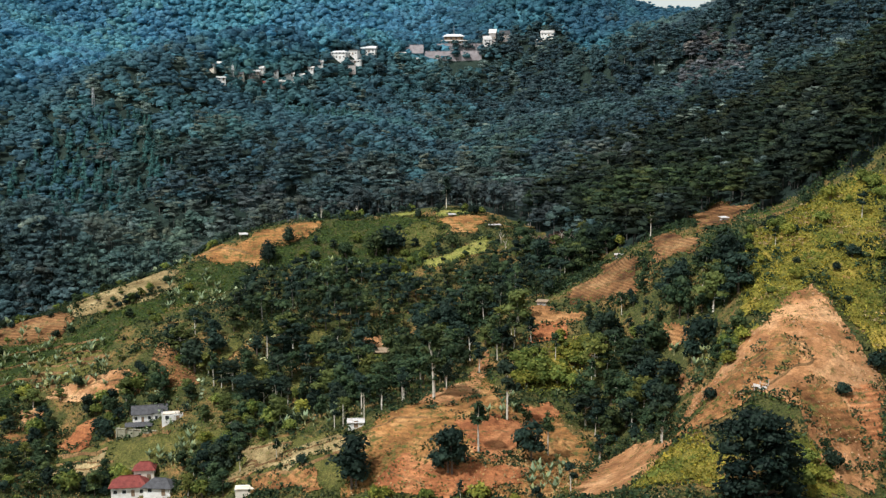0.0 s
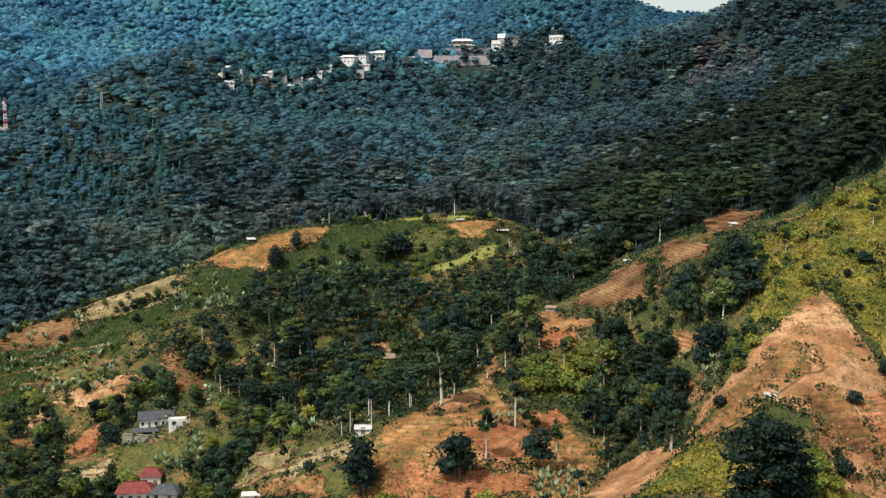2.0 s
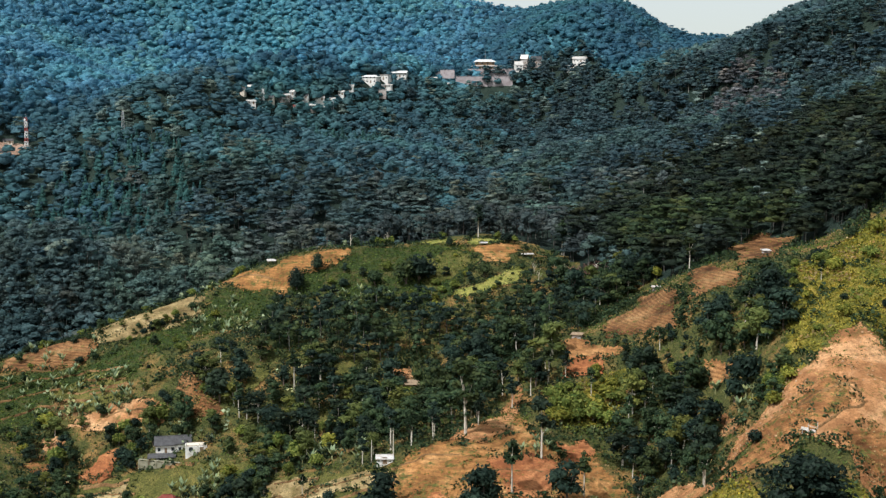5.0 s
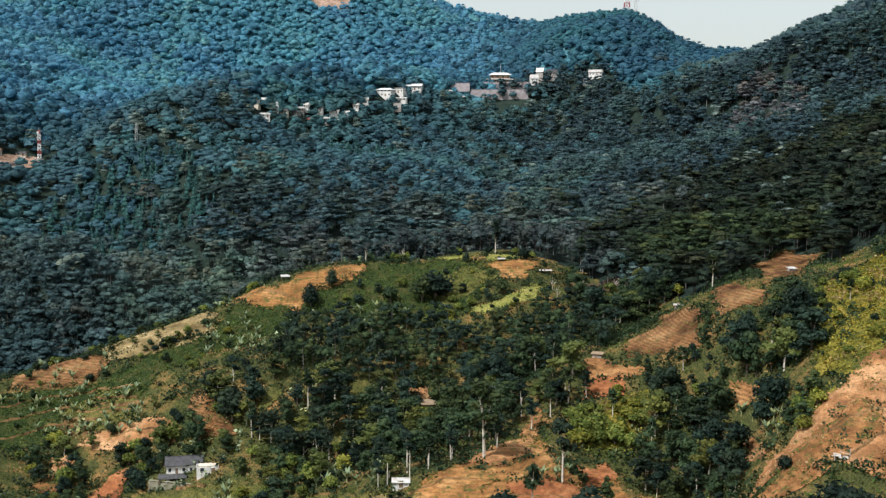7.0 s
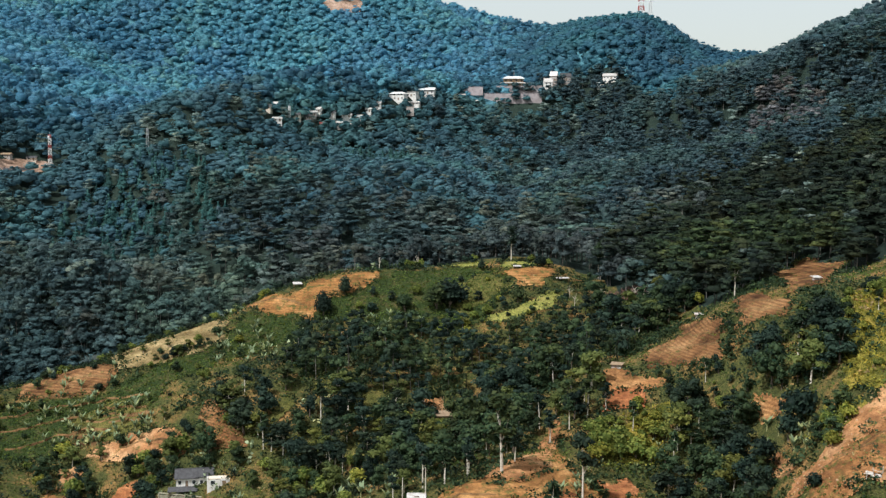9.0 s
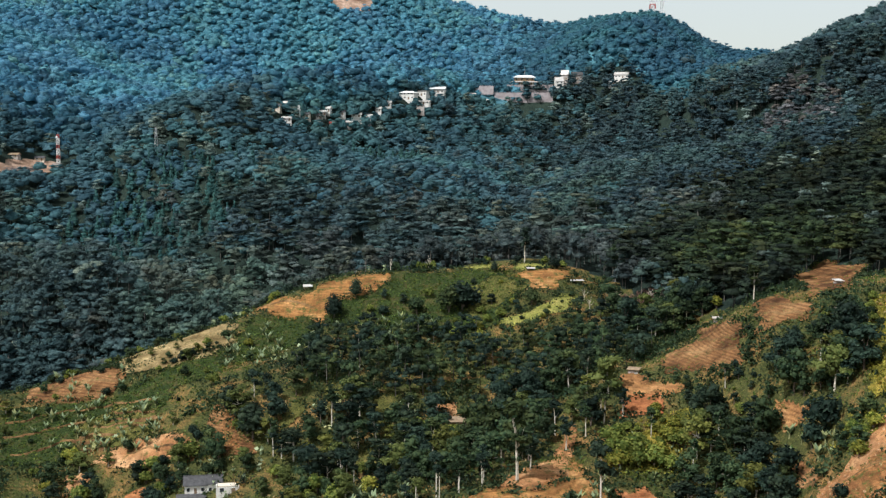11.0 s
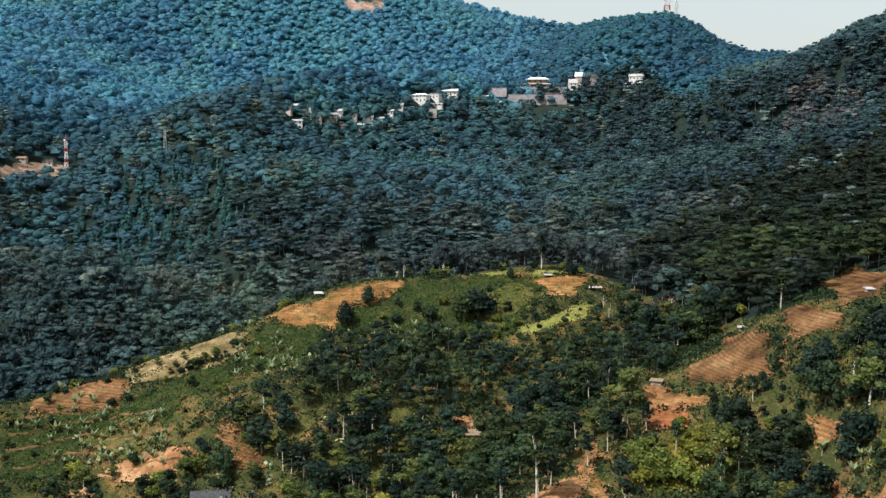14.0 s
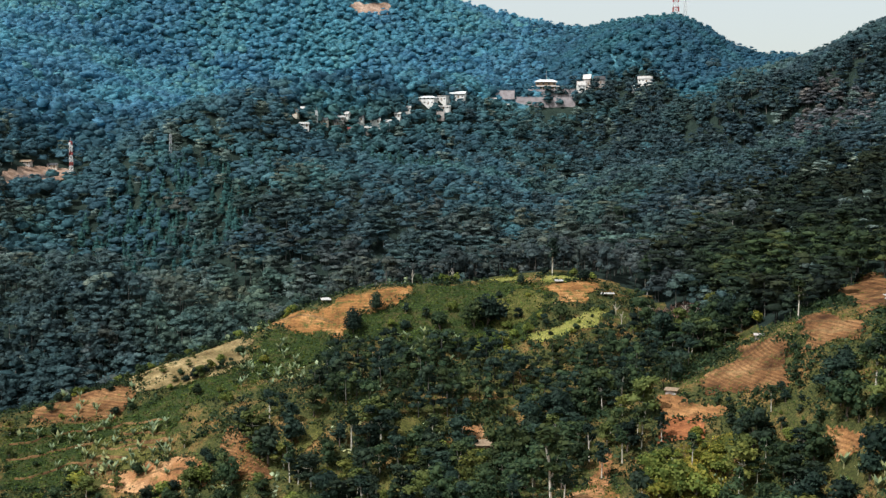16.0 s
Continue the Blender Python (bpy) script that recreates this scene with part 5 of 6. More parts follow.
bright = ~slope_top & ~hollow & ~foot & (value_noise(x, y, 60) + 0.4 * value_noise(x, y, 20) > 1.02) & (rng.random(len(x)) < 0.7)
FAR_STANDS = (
    (slope_top, "dark grey-green forest along the steep ridge, faint haze in its colour", LEAF_HAZE_UPPER),
    (hollow, "green forest in the hollow behind the hamlet, tinted with bluish haze", LEAF_HAZE_RIDGE),
    (foot, "dark forest on the mountain's foot and summit hill, blue haze in its colour", LEAF_HAZE_SUMMIT),
    (bright, "lighter green stands on the far mountain, blue haze in their colour", LEAF_HAZE_FAR_LIGHT),
    (~slope_top & ~hollow & ~foot & ~bright, "forest over the far mountain, its leaves coloured with blue haze", LEAF_HAZE_FAR),
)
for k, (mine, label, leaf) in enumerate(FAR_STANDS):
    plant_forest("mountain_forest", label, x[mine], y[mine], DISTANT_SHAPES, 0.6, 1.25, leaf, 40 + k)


def tufts(name, label, category, x, y, leaf, count, size, seed, tall=1.0, wide=0.5):
    """Low plants: a few upright blades or leaf sprays at each place."""
    rng = np.random.default_rng(seed)
    n = len(x)
    z = ground(x, y) + 0.15
    c = np.stack([np.repeat(x, count) + rng.normal(0, wide, n * count), np.repeat(y, count) + rng.normal(0, wide, n * count), np.repeat(z, count) + rng.uniform(0.1, 1.0, n * count) * tall], 1)
    out = unit(rng.normal(0, 1, c.shape) + np.array([0, 0, 0.4]))
    v, f = sprays(rng, c, out, size, 0.25, 0.9)
    ob = mesh_object(name, v, f, leaf, np.repeat(np.repeat(rng.random(n), count), 4))
    return tagged(ob, label, category, kind="stuff")


for k, outline in enumerate(GRASS_SLOPES):
    x, y = scatter(rng, outline, 1.15)
    lush = value_noise(x, y, 9) + 0.4 * value_noise(x, y, 3) > 0.85
    tufts("grass_tufts", "tall yellow grass tufts on the bank", "grass", x[~lush], y[~lush], LEAF_YELLOW, 5, 0.34, 300 + k, 0.9)
    tufts("weeds", "yellow-green weeds among the bank's grass", "weeds", x[lush], y[lush], LEAF_LIME, 8, 0.32, 320 + k, 0.9)
for k, (kind, outline) in enumerate(FIELDS):
    if kind == "yard":
        continue
    if kind == "crop":
        x, y = scatter(rng, outline, 1.15)
        tufts("crop_rows", "low dark green crop plants in the field", "crop", x, y, LEAF_CROP, 6, 0.32, 340 + k, 0.5, 0.35)
    elif kind in ("straw", "lime", "olive"):
        x, y = scatter(rng, outline, 1.8)
        tufts("dry_grass", "dry straw-coloured grass", "grass", x, y, {"straw": LEAF_STRAW, "lime": LEAF_YELLOW, "olive": LEAF_OLIVE}[kind], 4, 0.22, 340 + k, 0.35)
    else:
        x, y = scatter(rng, outline, 3.2)
        some = value_noise(x, y, 7) > 0.68
        if some.any():
            tufts("field_weeds", "scattered weeds on bare earth", "weeds", x[some], y[some], LEAF_LIME if k % 2 else LEAF_STRAW, 5, 0.24, 340 + k, 0.4)
dry_rows = next(o for kind, o in FIELDS[3:] if kind == "ochre" and o[0][1] < 300)
x, y = scatter(rng, dry_rows, 1.3)
tufts("maize_stubble", "dry straw-coloured maize stalks in rows", "crop", x, y, LEAF_STRAW, 3, 0.26, 405, 1.0, 0.2)


CLOD = plain_material("clods", (0.46, 0.29, 0.16), 0.95, (0.45, 0.42, 0.38), 0.25)


def stones(label, outline, spacing, low, high, seed):
    """Loose stones and clods on bare ground, in one mesh."""
    rng = np.random.default_rng(seed)
    x, y = scatter(rng, outline, spacing)
    keep = value_noise(x, y, 8) > 0.45
    x, y = x[keep], y[keep]
    s = rng.uniform(low, high, (len(x), 1, 1)) * rng.uniform(0.6, 1.4, (len(x), 1, 3))
    v = CORE_V[None] * rng.uniform(0.75, 1.2, (len(x), len(CORE_V), 1)) * s + np.stack([x, y, ground(x, y) + 0.32], 1)[:, None]
    f = CORE_F[None] + (np.arange(len(x)) * len(CORE_V))[:, None, None]
    tagged(mesh_object("stones", v.reshape(-1, 3), f.reshape(-1, 3), CLOD), label, "stones", kind="stuff")


slope_outline = max((o for kind, o in FIELDS if kind == "tan"), key=len)
x, y = scatter(rng, slope_outline, 1.5)
rough = value_noise(x, y, 6) + 0.35 * value_noise(x, y, 2)
tufts("slope_weeds", "dry weeds over the bare slope", "weeds", x[rough > 0.85], y[rough > 0.85], LEAF_STRAW, 5, 0.26, 421, 0.4, 0.5)
tufts("slope_weeds", "olive weeds in patches on the bare slope", "weeds", x[rough < 0.33], y[rough < 0.33], LEAF_OLIVE, 6, 0.26, 422, 0.4, 0.6)
x, y = scatter(rng, GRASS_SLOPES[0], 1.6)
clump = value_noise(x, y, 7) + 0.4 * value_noise(x, y, 2.5)
tufts("grass_clumps", "dark green clumps among the yellow grass", "weeds", x[clump > 0.86], y[clump > 0.86], LEAF_MID, 9, 0.42, 423, 1.3, 0.6)
tufts("grass_clumps", "straw-gold clumps among the yellow grass", "weeds", x[clump < 0.45], y[clump < 0.45], LEAF_STRAW, 6, 0.36, 424, 0.8, 0.5)
stones("pale stones and clods on the bare slope", slope_outline, 1.5, 0.1, 0.34, 420)
fringe_x, fringe_y = [], []
for kind, outline in FIELDS:
    if outline[0][1] > 600:
        continue
    for (x0, y0), (x1, y1) in zip(outline, outline[1:] + outline[:1]):
        for k in range(int(math.hypot(x1 - x0, y1 - y0) / 0.9)):
            f = rng.random()
            fringe_x.append(x0 + (x1 - x0) * f + rng.normal(0, 1.0))
            fringe_y.append(y0 + (y1 - y0) * f + rng.normal(0, 1.0))
fringe_x, fringe_y = np.array(fringe_x), np.array(fringe_y)
some = value_noise(fringe_x, fringe_y, 9) > 0.45
tufts("hedge_growth", "weeds and low bushes along the field edges", "weeds", fringe_x[some], fringe_y[some], LEAF_MID, 8, 0.36, 410, 1.0, 0.6)
tufts("verge_grass", "dry grass along the field edges", "grass", fringe_x[~some], fringe_y[~some], LEAF_OLIVE, 6, 0.28, 411, 0.6, 0.5)
slope = [(-260, 300), (-160, 434), (-76, 468), (30, 470), (62, 400), (100, 400), (150, 370), (130, 200), (-60, 220)]
x, y = scatter(rng, slope, 2.0)
free = ~in_any(x, y, OPEN + GRASS_SLOPES)
x, y = x[free], y[free]
part_a = value_noise(x, y, 11) + 0.3 * value_noise(x, y, 3)
bush = value_noise(x, y, 9) > 0.74
tufts("bushes", "knee-high dark bushes on the hillside", "bushes", x[bush], y[bush], LEAF_MID, 14, 0.46, 403, 2.2, 0.9)
tufts("scrub", "mixed green scrub on the hillside", "scrub", x[part_a > 0.55], y[part_a > 0.55], LEAF_MID, 7, 0.42, 401, 1.2, 0.7)
clumps = value_noise(y, x, 6) + 0.4 * value_noise(x, y, 2.5)
tufts("bushes", "dark rounded bushes dotted over the hillside", "bushes", x[clumps > 1.12], y[clumps > 1.12], LEAF_DARK, 20, 0.36, 404, 2.4, 0.8)
tufts("bushes", "olive bushes dotted over the hillside", "bushes", x[clumps < 0.2], y[clumps < 0.2], LEAF_OLIVE, 16, 0.36, 406, 1.8, 0.8)
west = (x < -30) & (y > 330) & (value_noise(x, y, 13) > 0.55) & (rng.random(len(x)) < 0.16)
tufts("young_bananas", "pale green young banana leaves in the gardens", "banana plants", x[west], y[west], LEAF_BANANA, 8, 0.62, 407, 2.4, 0.45)
bx, by = scatter(rng, DEAD_BUSHES, 1.7)
tufts("dead_bushes", "pinkish brown half-dead bushes beside the knoll", "bushes", bx, by, LEAF_DEAD, 14, 0.4, 409, 2.6, 0.8)
straws = (value_noise(x, y, 8) < 0.3) & (rng.random(len(x)) < 0.6)
tufts("dry_weeds", "dry straw-coloured weeds on the hillside", "weeds", x[straws], y[straws], LEAF_STRAW, 6, 0.26, 408, 0.8, 0.6)
tufts("scrub", "low weeds and young growth on the hillside", "scrub", x[part_a <= 0.55], y[part_a <= 0.55], LEAF_CROP, 5, 0.3, 402, 0.7, 0.6)

# ---- buildings ----


def box(bm, x0, x1, y0, y1, z0, z1):
    v = [bm.verts.new(p) for p in ((x0, y0, z0), (x1, y0, z0), (x1, y1, z0), (x0, y1, z0), (x0, y0, z1), (x1, y0, z1), (x1, y1, z1), (x0, y1, z1))]
    for f in ((3, 2, 1, 0), (4, 5, 6, 7), (0, 1, 5, 4), (1, 2, 6, 5), (2, 3, 7, 6), (3, 0, 4, 7)):
        bm.faces.new([v[k] for k in f])


def slab(bm, corners, thick):
    """A sloping slab: the corners of its top and a thickness straight down."""
    top = [bm.verts.new(c) for c in corners]
    low = [bm.verts.new((x, y, z - thick)) for x, y, z in corners]
    n = len(corners)
    bm.faces.new(top)
    bm.faces.new(list(reversed(low)))
    for k in range(n):
        bm.faces.new((top[k], low[k], low[(k + 1) % n], top[(k + 1) % n]))


def openings(top, length, depth, sides, count, sill, wide, tall, frame_mat, door=True):
    """Windows with frame and pane, and a door, set into the long walls."""
    for side in sides:
        y = -depth / 2 if side == "front" else depth / 2
        out = -1 if side == "front" else 1
        for k in range(count):
            x = -length / 2 + length * (k + 0.5) / count
            bm = bmesh.new()
            is_door = door and side == "front" and k == count // 2
            z0, z1 = (0.0, 2.05) if is_door else (sill, sill + tall)
            t = 0.09
            ya, yb = sorted((y - out * 0.1, y + out * 0.05))
            for a, b, c, d in ((x - wide / 2, x - wide / 2 + t, z0, z1), (x + wide / 2 - t, x + wide / 2, z0, z1), (x - wide / 2, x + wide / 2, z1 - t, z1), (x - wide / 2, x + wide / 2, z0, z0 + t)):
                box(bm, a, b, ya, yb, c, d)
            opening = part("door" if is_door else "window", bm, frame_mat, top)
            bm = bmesh.new()
            ya, yb = sorted((y + out * 0.004, y + out * 0.025))
            box(bm, x - wide / 2 + t, x + wide / 2 - t, ya, yb, z0 + t, z1 - t)
            part("door_leaf" if is_door else "pane", bm, WOOD if is_door else GLASS, opening)


def house(name, label, x, y, turn, length, depth, wall_h, roof_h, wall, roof, windows=3, hip=0.0, eave=0.5, sides=("front",), z=None, storeys=1, footing=2.5, category="house"):
    """A house: four walls on a footing, a gable or hip roof with a ridge cap, windows and a door."""
    top = thing(name, label, category)
    base = height(x, y) if z is None else z
    t = 0.2
    L, D = length / 2, depth / 2
    for a, b, c, d in ((-L, L, -D, -D + t), (-L, L, D - t, D), (-L, -L + t, -D + t, D - t), (L - t, L, -D + t, D - t)):
        bm = bmesh.new()
        box(bm, a, b, c, d, -footing, wall_h)
        if roof_h and not hip and abs(b - a) < 1:
            peak = [bm.verts.new(p) for p in ((a, -D + t, wall_h), (a, D - t, wall_h), (a, 0, wall_h + roof_h * 0.92), (b, -D + t, wall_h), (b, D - t, wall_h), (b, 0, wall_h + roof_h * 0.92))]
            bm.faces.new((peak[0], peak[2], peak[1]))
            bm.faces.new((peak[3], peak[4], peak[5]))
            bm.faces.new((peak[0], peak[3], peak[5], peak[2]))
            bm.faces.new((peak[1], peak[2], peak[5], peak[4]))
        part("wall", bm, wall, top)
    E, F = L + eave, D + eave
    drop = roof_h * eave / D if roof_h else 0
    zt, ze = wall_h + roof_h + 0.15, wall_h - drop + 0.15
    if not roof_h:
        bm = bmesh.new()
        box(bm, -E, E, -F, F, wall_h, wall_h + 0.25)
        part("flat_roof", bm, roof, top)
    else:
        R = max(0.2, E - hip)
        faces = [[(-E, -F, ze), (E, -F, ze), (R, 0, zt), (-R, 0, zt)], [(E, F, ze), (-E, F, ze), (-R, 0, zt), (R, 0, zt)]]
        if hip:
            faces += [[(E, -F, ze), (E, F, ze), (R, 0, zt)], [(-E, F, ze), (-E, -F, ze), (-R, 0, zt)]]
        for corners in faces:
            bm = bmesh.new()
            slab(bm, corners, 0.12)
            part("roof_slope", bm, roof, top)
        bm = bmesh.new()
        box(bm, -R, R, -0.14, 0.14, zt - 0.06, zt + 0.08)
        part("ridge_cap", bm, roof, top)
    for s in range(storeys):
        if windows:
            openings(top, length, depth, sides, windows, 0.9 + s * 3.0, min(1.3, length / windows * 0.5), 1.2, WHITE_PAINT, door=s == 0)
    top.matrix_basis = pose(x, y, base, 0, 0, turn)
    return top


def posts_shelter(name, label, x, y, turn, length, depth, post_h, roof, slope=0.5, wall=None):
    """An open-sided hut: corner posts, a sloping roof, and low walls where it has them."""
    top = thing(name, label, "hut")
    L, D = length / 2, depth / 2
    for a in (-L, L):
        for b, hgt in ((-D, post_h), (D, post_h + slope)):
            bm = bmesh.new()
            tube(bm, [(a, b, -1.0), (a, b, hgt)], [0.09, 0.08], 6)
            part("post", bm, WOOD, top)
    bm = bmesh.new()
    slab(bm, [(-L - 0.4, -D - 0.4, post_h), (L + 0.4, -D - 0.4, post_h), (L + 0.4, D + 0.4, post_h + slope), (-L - 0.4, D + 0.4, post_h + slope)], 0.1)
    part("roof", bm, roof, top)
    if wall:
        for a, b, c, d in ((-L, L, D - 0.12, D), (-L, L, -D, -D + 0.12), (-L, -L + 0.12, -D + 0.12, D - 0.12), (L - 0.12, L, -D + 0.12, D - 0.12)):
            bm = bmesh.new()
            box(bm, a, b, c, d, -1.0, post_h - 0.35)
            part("wall", bm, wall, top)
    top.matrix_basis = pose(x, y, height(x, y), 0, 0, turn)
    return top


def lattice_mast(name, label, x, y, tall, foot, head, bands, paints, dishes=0, steel=0.13):
    """A lattice tower: four legs in painted stages, cross braces, and panels at the top."""
    top = thing(name, label, "mast")
    half = lambda f: (foot + (head - foot) * f) / 2
    for k in range(bands):
        f0, f1 = k / bands, (k + 1) / bands
        a, b = half(f0), half(f1)
        paint = paints[k % len(paints)]
        for sx, sy in ((-1, -1), (1, -1), (1, 1), (-1, 1)):
            bm = bmesh.new()
            tube(bm, [(sx * a, sy * a, tall * f0 - (1.5 if not k else 0)), (sx * b, sy * b, tall * f1)], [steel, steel * 0.95], 5)
            leg = part("leg", bm, paint, top)
            bm = bmesh.new()
            ex, ey = (-sy, sx)
            tube(bm, [(sx * a, sy * a, tall * f0), (ex * b, ey * b, tall * f1)], [steel * 0.6, steel * 0.6], 4)
            tube(bm, [(sx * b, sy * b, tall * f1), (ex * b, ey * b, tall * f1)], [steel * 0.6, steel * 0.6], 4)
            part("brace", bm, paint, leg)
    for k in range(dishes):
        a = k * 2.1
        bm = bmesh.new()
        bmesh.ops.create_cone(bm, cap_ends=True, segments=12, radius1=0.8, radius2=0.6, depth=0.4, matrix=Matrix.Translation((math.cos(a) * (head / 2 + 0.4), math.sin(a) * (head / 2 + 0.4), tall * (0.8 + 0.06 * k))) @ Matrix.Rotation(a, 4, "Z") @ Matrix.Rotation(1.571, 4, "Y"))
        part("dish", bm, WHITE_PAINT, top)
    bm = bmesh.new()
    tube(bm, [(0, 0, tall - 0.5), (0, 0, tall + 2.5)], [0.08, 0.04], 5)
    part("aerial", bm, STEEL, top)
    top.matrix_basis = pose(x, y, height(x, y))
    return top


def low_wall(name, label, x, y, turn, length, thick, tall, material, bays=1, z=None):
    """A retaining wall in bays, with piers and a coping."""
    top = thing(name, label, "wall")
    w = length / bays
    for k in range(bays):
        x0 = -length / 2 + k * w
        bm = bmesh.new()
        box(bm, x0 + 0.2, x0 + w - 0.2, -thick / 2, thick / 2, -4, tall)
        part("panel", bm, material, top)
        bm = bmesh.new()
        box(bm, x0 - 0.2, x0 + 0.2, -thick / 2 - 0.15, thick / 2 + 0.15, -4, tall + 0.3)
        part("pier", bm, material, top)
    bm = bmesh.new()
    box(bm, -length / 2, length / 2, -thick / 2 - 0.1, thick / 2 + 0.1, tall + 0.31, tall + 0.5)
    part("coping", bm, material, top)
    top.matrix_basis = pose(x, y, height(x, y) if z is None else z, 0, 0, turn)
    return top


def ruined_stall(x, y):
    """A collapsed stall: leaning posts and tilted boards."""
    top = thing("stall", "collapsed stall of bleached white boards on the bare slope", "stall")
    for a, b, tall, lean in ((-1.4, -0.6, 1.3, 0.2), (-0.2, 0.7, 1.7, -0.15), (1.2, -0.5, 1.1, 0.3), (1.5, 0.8, 2.3, 0.1)):
        bm = bmesh.new()
        tube(bm, [(a, b, -0.6), (a + lean * 0.5, b, tall * 0.5), (a + lean, b + 0.1, tall)], [0.09, 0.08, 0.06], 6)
        part("post", bm, WOOD_GREY, top)
    for a, b, z, wide, deep, tilt, turn in ((-0.9, -0.2, 0.75, 1.5, 0.9, 28, 12), (0.5, 0.2, 1.25, 1.9, 0.8, -16, -8), (0.9, -0.5, 0.5, 1.2, 0.7, 40, 35), (-1.6, 0.3, 0.45, 1.0, 0.5, -30, 60), (0.2, -0.9, 0.3, 1.6, 0.4, 12, -30)):
        bm = bmesh.new()
        box(bm, -wide / 2, wide / 2, -deep / 2, deep / 2, -0.05, 0.05)
        bmesh.ops.transform(bm, matrix=pose(a, b, z, tilt, 8, turn), verts=bm.verts)
        part("board", bm, WOOD_GREY, top)
    top.matrix_basis = pose(x, y, height(x, y) + 0.3, 0, 0, -24)


def timber_post(x, y, tall):
    top = thing("timber_post", "pale bare timber post beside the houses", "post", "timber posts")
    bm = bmesh.new()
    tube(bm, [(0, 0, -0.6), (0.02, 0, tall * 0.6), (0.05, 0.02, tall)], [0.16, 0.13, 0.1], 7)
    part("shaft", bm, BARK_PALE, top)
    top.matrix_basis = pose(x, y, height(x, y))


WOOD_GREY = plain_material("bleached_wood", (0.55, 0.5, 0.44), 0.9, (0.4, 0.36, 0.32), 2.5)
# the village below
house("house", "white-walled house with a dark grey tiled gable roof", -91.0, 349.6, 12, 5.8, 5.4, 2.9, 1.7, PLASTER, GREY_TILE, 3, z=height(-90, 347) + 0.5)
house("house", "small white house wing with a grey tiled roof", -86.0, 350.2, 12, 4.0, 5.0, 3.2, 1.6, PLASTER, GREY_TILE, 2, z=height(-90, 347) + 0.5)
house("house", "whitewashed roofless annex beside the grey-roofed house", -81.2, 345.6, 14, 6.2, 4.0, 2.2, 0.0, PLASTER, CREAM, 2, eave=-0.5, z=height(-82, 344) + 0.3)
posts_shelter("veranda", "grey tin veranda in front of the white house", -91.2, 345.4, 12, 7.4, 2.0, 1.5, GREY_TILE, 0.7)
low_wall("terrace_wall", "pale concrete terrace wall below the white house", -88.5, 342.6, -14, 19.0, 0.4, 0.7, TERRACE_STONE, 7, z=height(-88.5, 342.6) + 0.2)
house("house", "pinkish white house with a red tiled hip roof", -87.5, 319.5, 6, 9.5, 6.5, 3.1, 1.9, PLASTER, RED_TILE, 4, 3.0, 0.7)
house("house", "red-tiled upper wing behind the main red roof", -84.4, 324.0, 6, 5.5, 4.5, 3.3, 1.5, CREAM, RED_TILE, 2, 2.0, 0.5)
house("shed", "low shed with a dull brown-grey hip roof", -78.0, 315.2, -8, 7.6, 6.0, 2.4, 1.6, PLASTER, GREY_TILE, 2, 2.6, 0.6, category="shed")
house("hut", "small white hut with a pale tin roof among posts", -23.0, 300.5, 4, 4.0, 2.8, 1.5, 0.6, PLASTER, TIN, 1, 0, 0.3, z=height(-23, 299) + 0.2, category="hut")
house("shed", "low cream-walled shed with a flat pale roof", -51.5, 296.5, 6, 5.0, 3.0, 1.3, 0.0, CREAM, CREAM, 0, eave=0.2, category="shed")
posts_shelter("field_shelter", "open wooden field shelter with a pale tin roof", -76.5, 452.5, 15, 2.6, 2.0, 1.4, TIN)
posts_shelter("field_shelter", "low field shelter with a bright tin roof on the crest", 3.6, 462.0, 5, 2.2, 1.6, 1.0, TIN, 0.3)
posts_shelter("field_shelter", "long low tin-roofed shelter beside the wood", 20.0, 457.5, 8, 4.0, 1.8, 1.0, TIN, 0.2)
posts_shelter("field_shelter", "small pale shelter in the brown upper plot", 88.5, 372.0, 20, 2.0, 1.5, 1.2, TIN, 0.4, STONE)
posts_shelter("field_shelter", "little grey-roofed shelter at the red field's edge", 58.8, 394.0, -10, 2.2, 1.7, 1.2, STONE, 0.3, STONE)
posts_shelter("field_shelter", "thatched lean-to on the orange bank", 31.5, 373.0, -20, 3.0, 2.0, 1.2, THATCH, 0.4, STONE)
ruined_stall(71.5, 262.0)
posts_shelter("wood_hut", "brown thatched hut half hidden in the wood", -19.5, 368.5, 8, 4.5, 3.2, 2.2, THATCH, 0.8, WOOD)
timber_post(-67.6, 309.3, 5.0)
timber_post(-62.9, 306.4, 3.6)
timber_post(-26.5, 302.5, 6.0)
timber_post(-21.0, 302.8, 6.5)

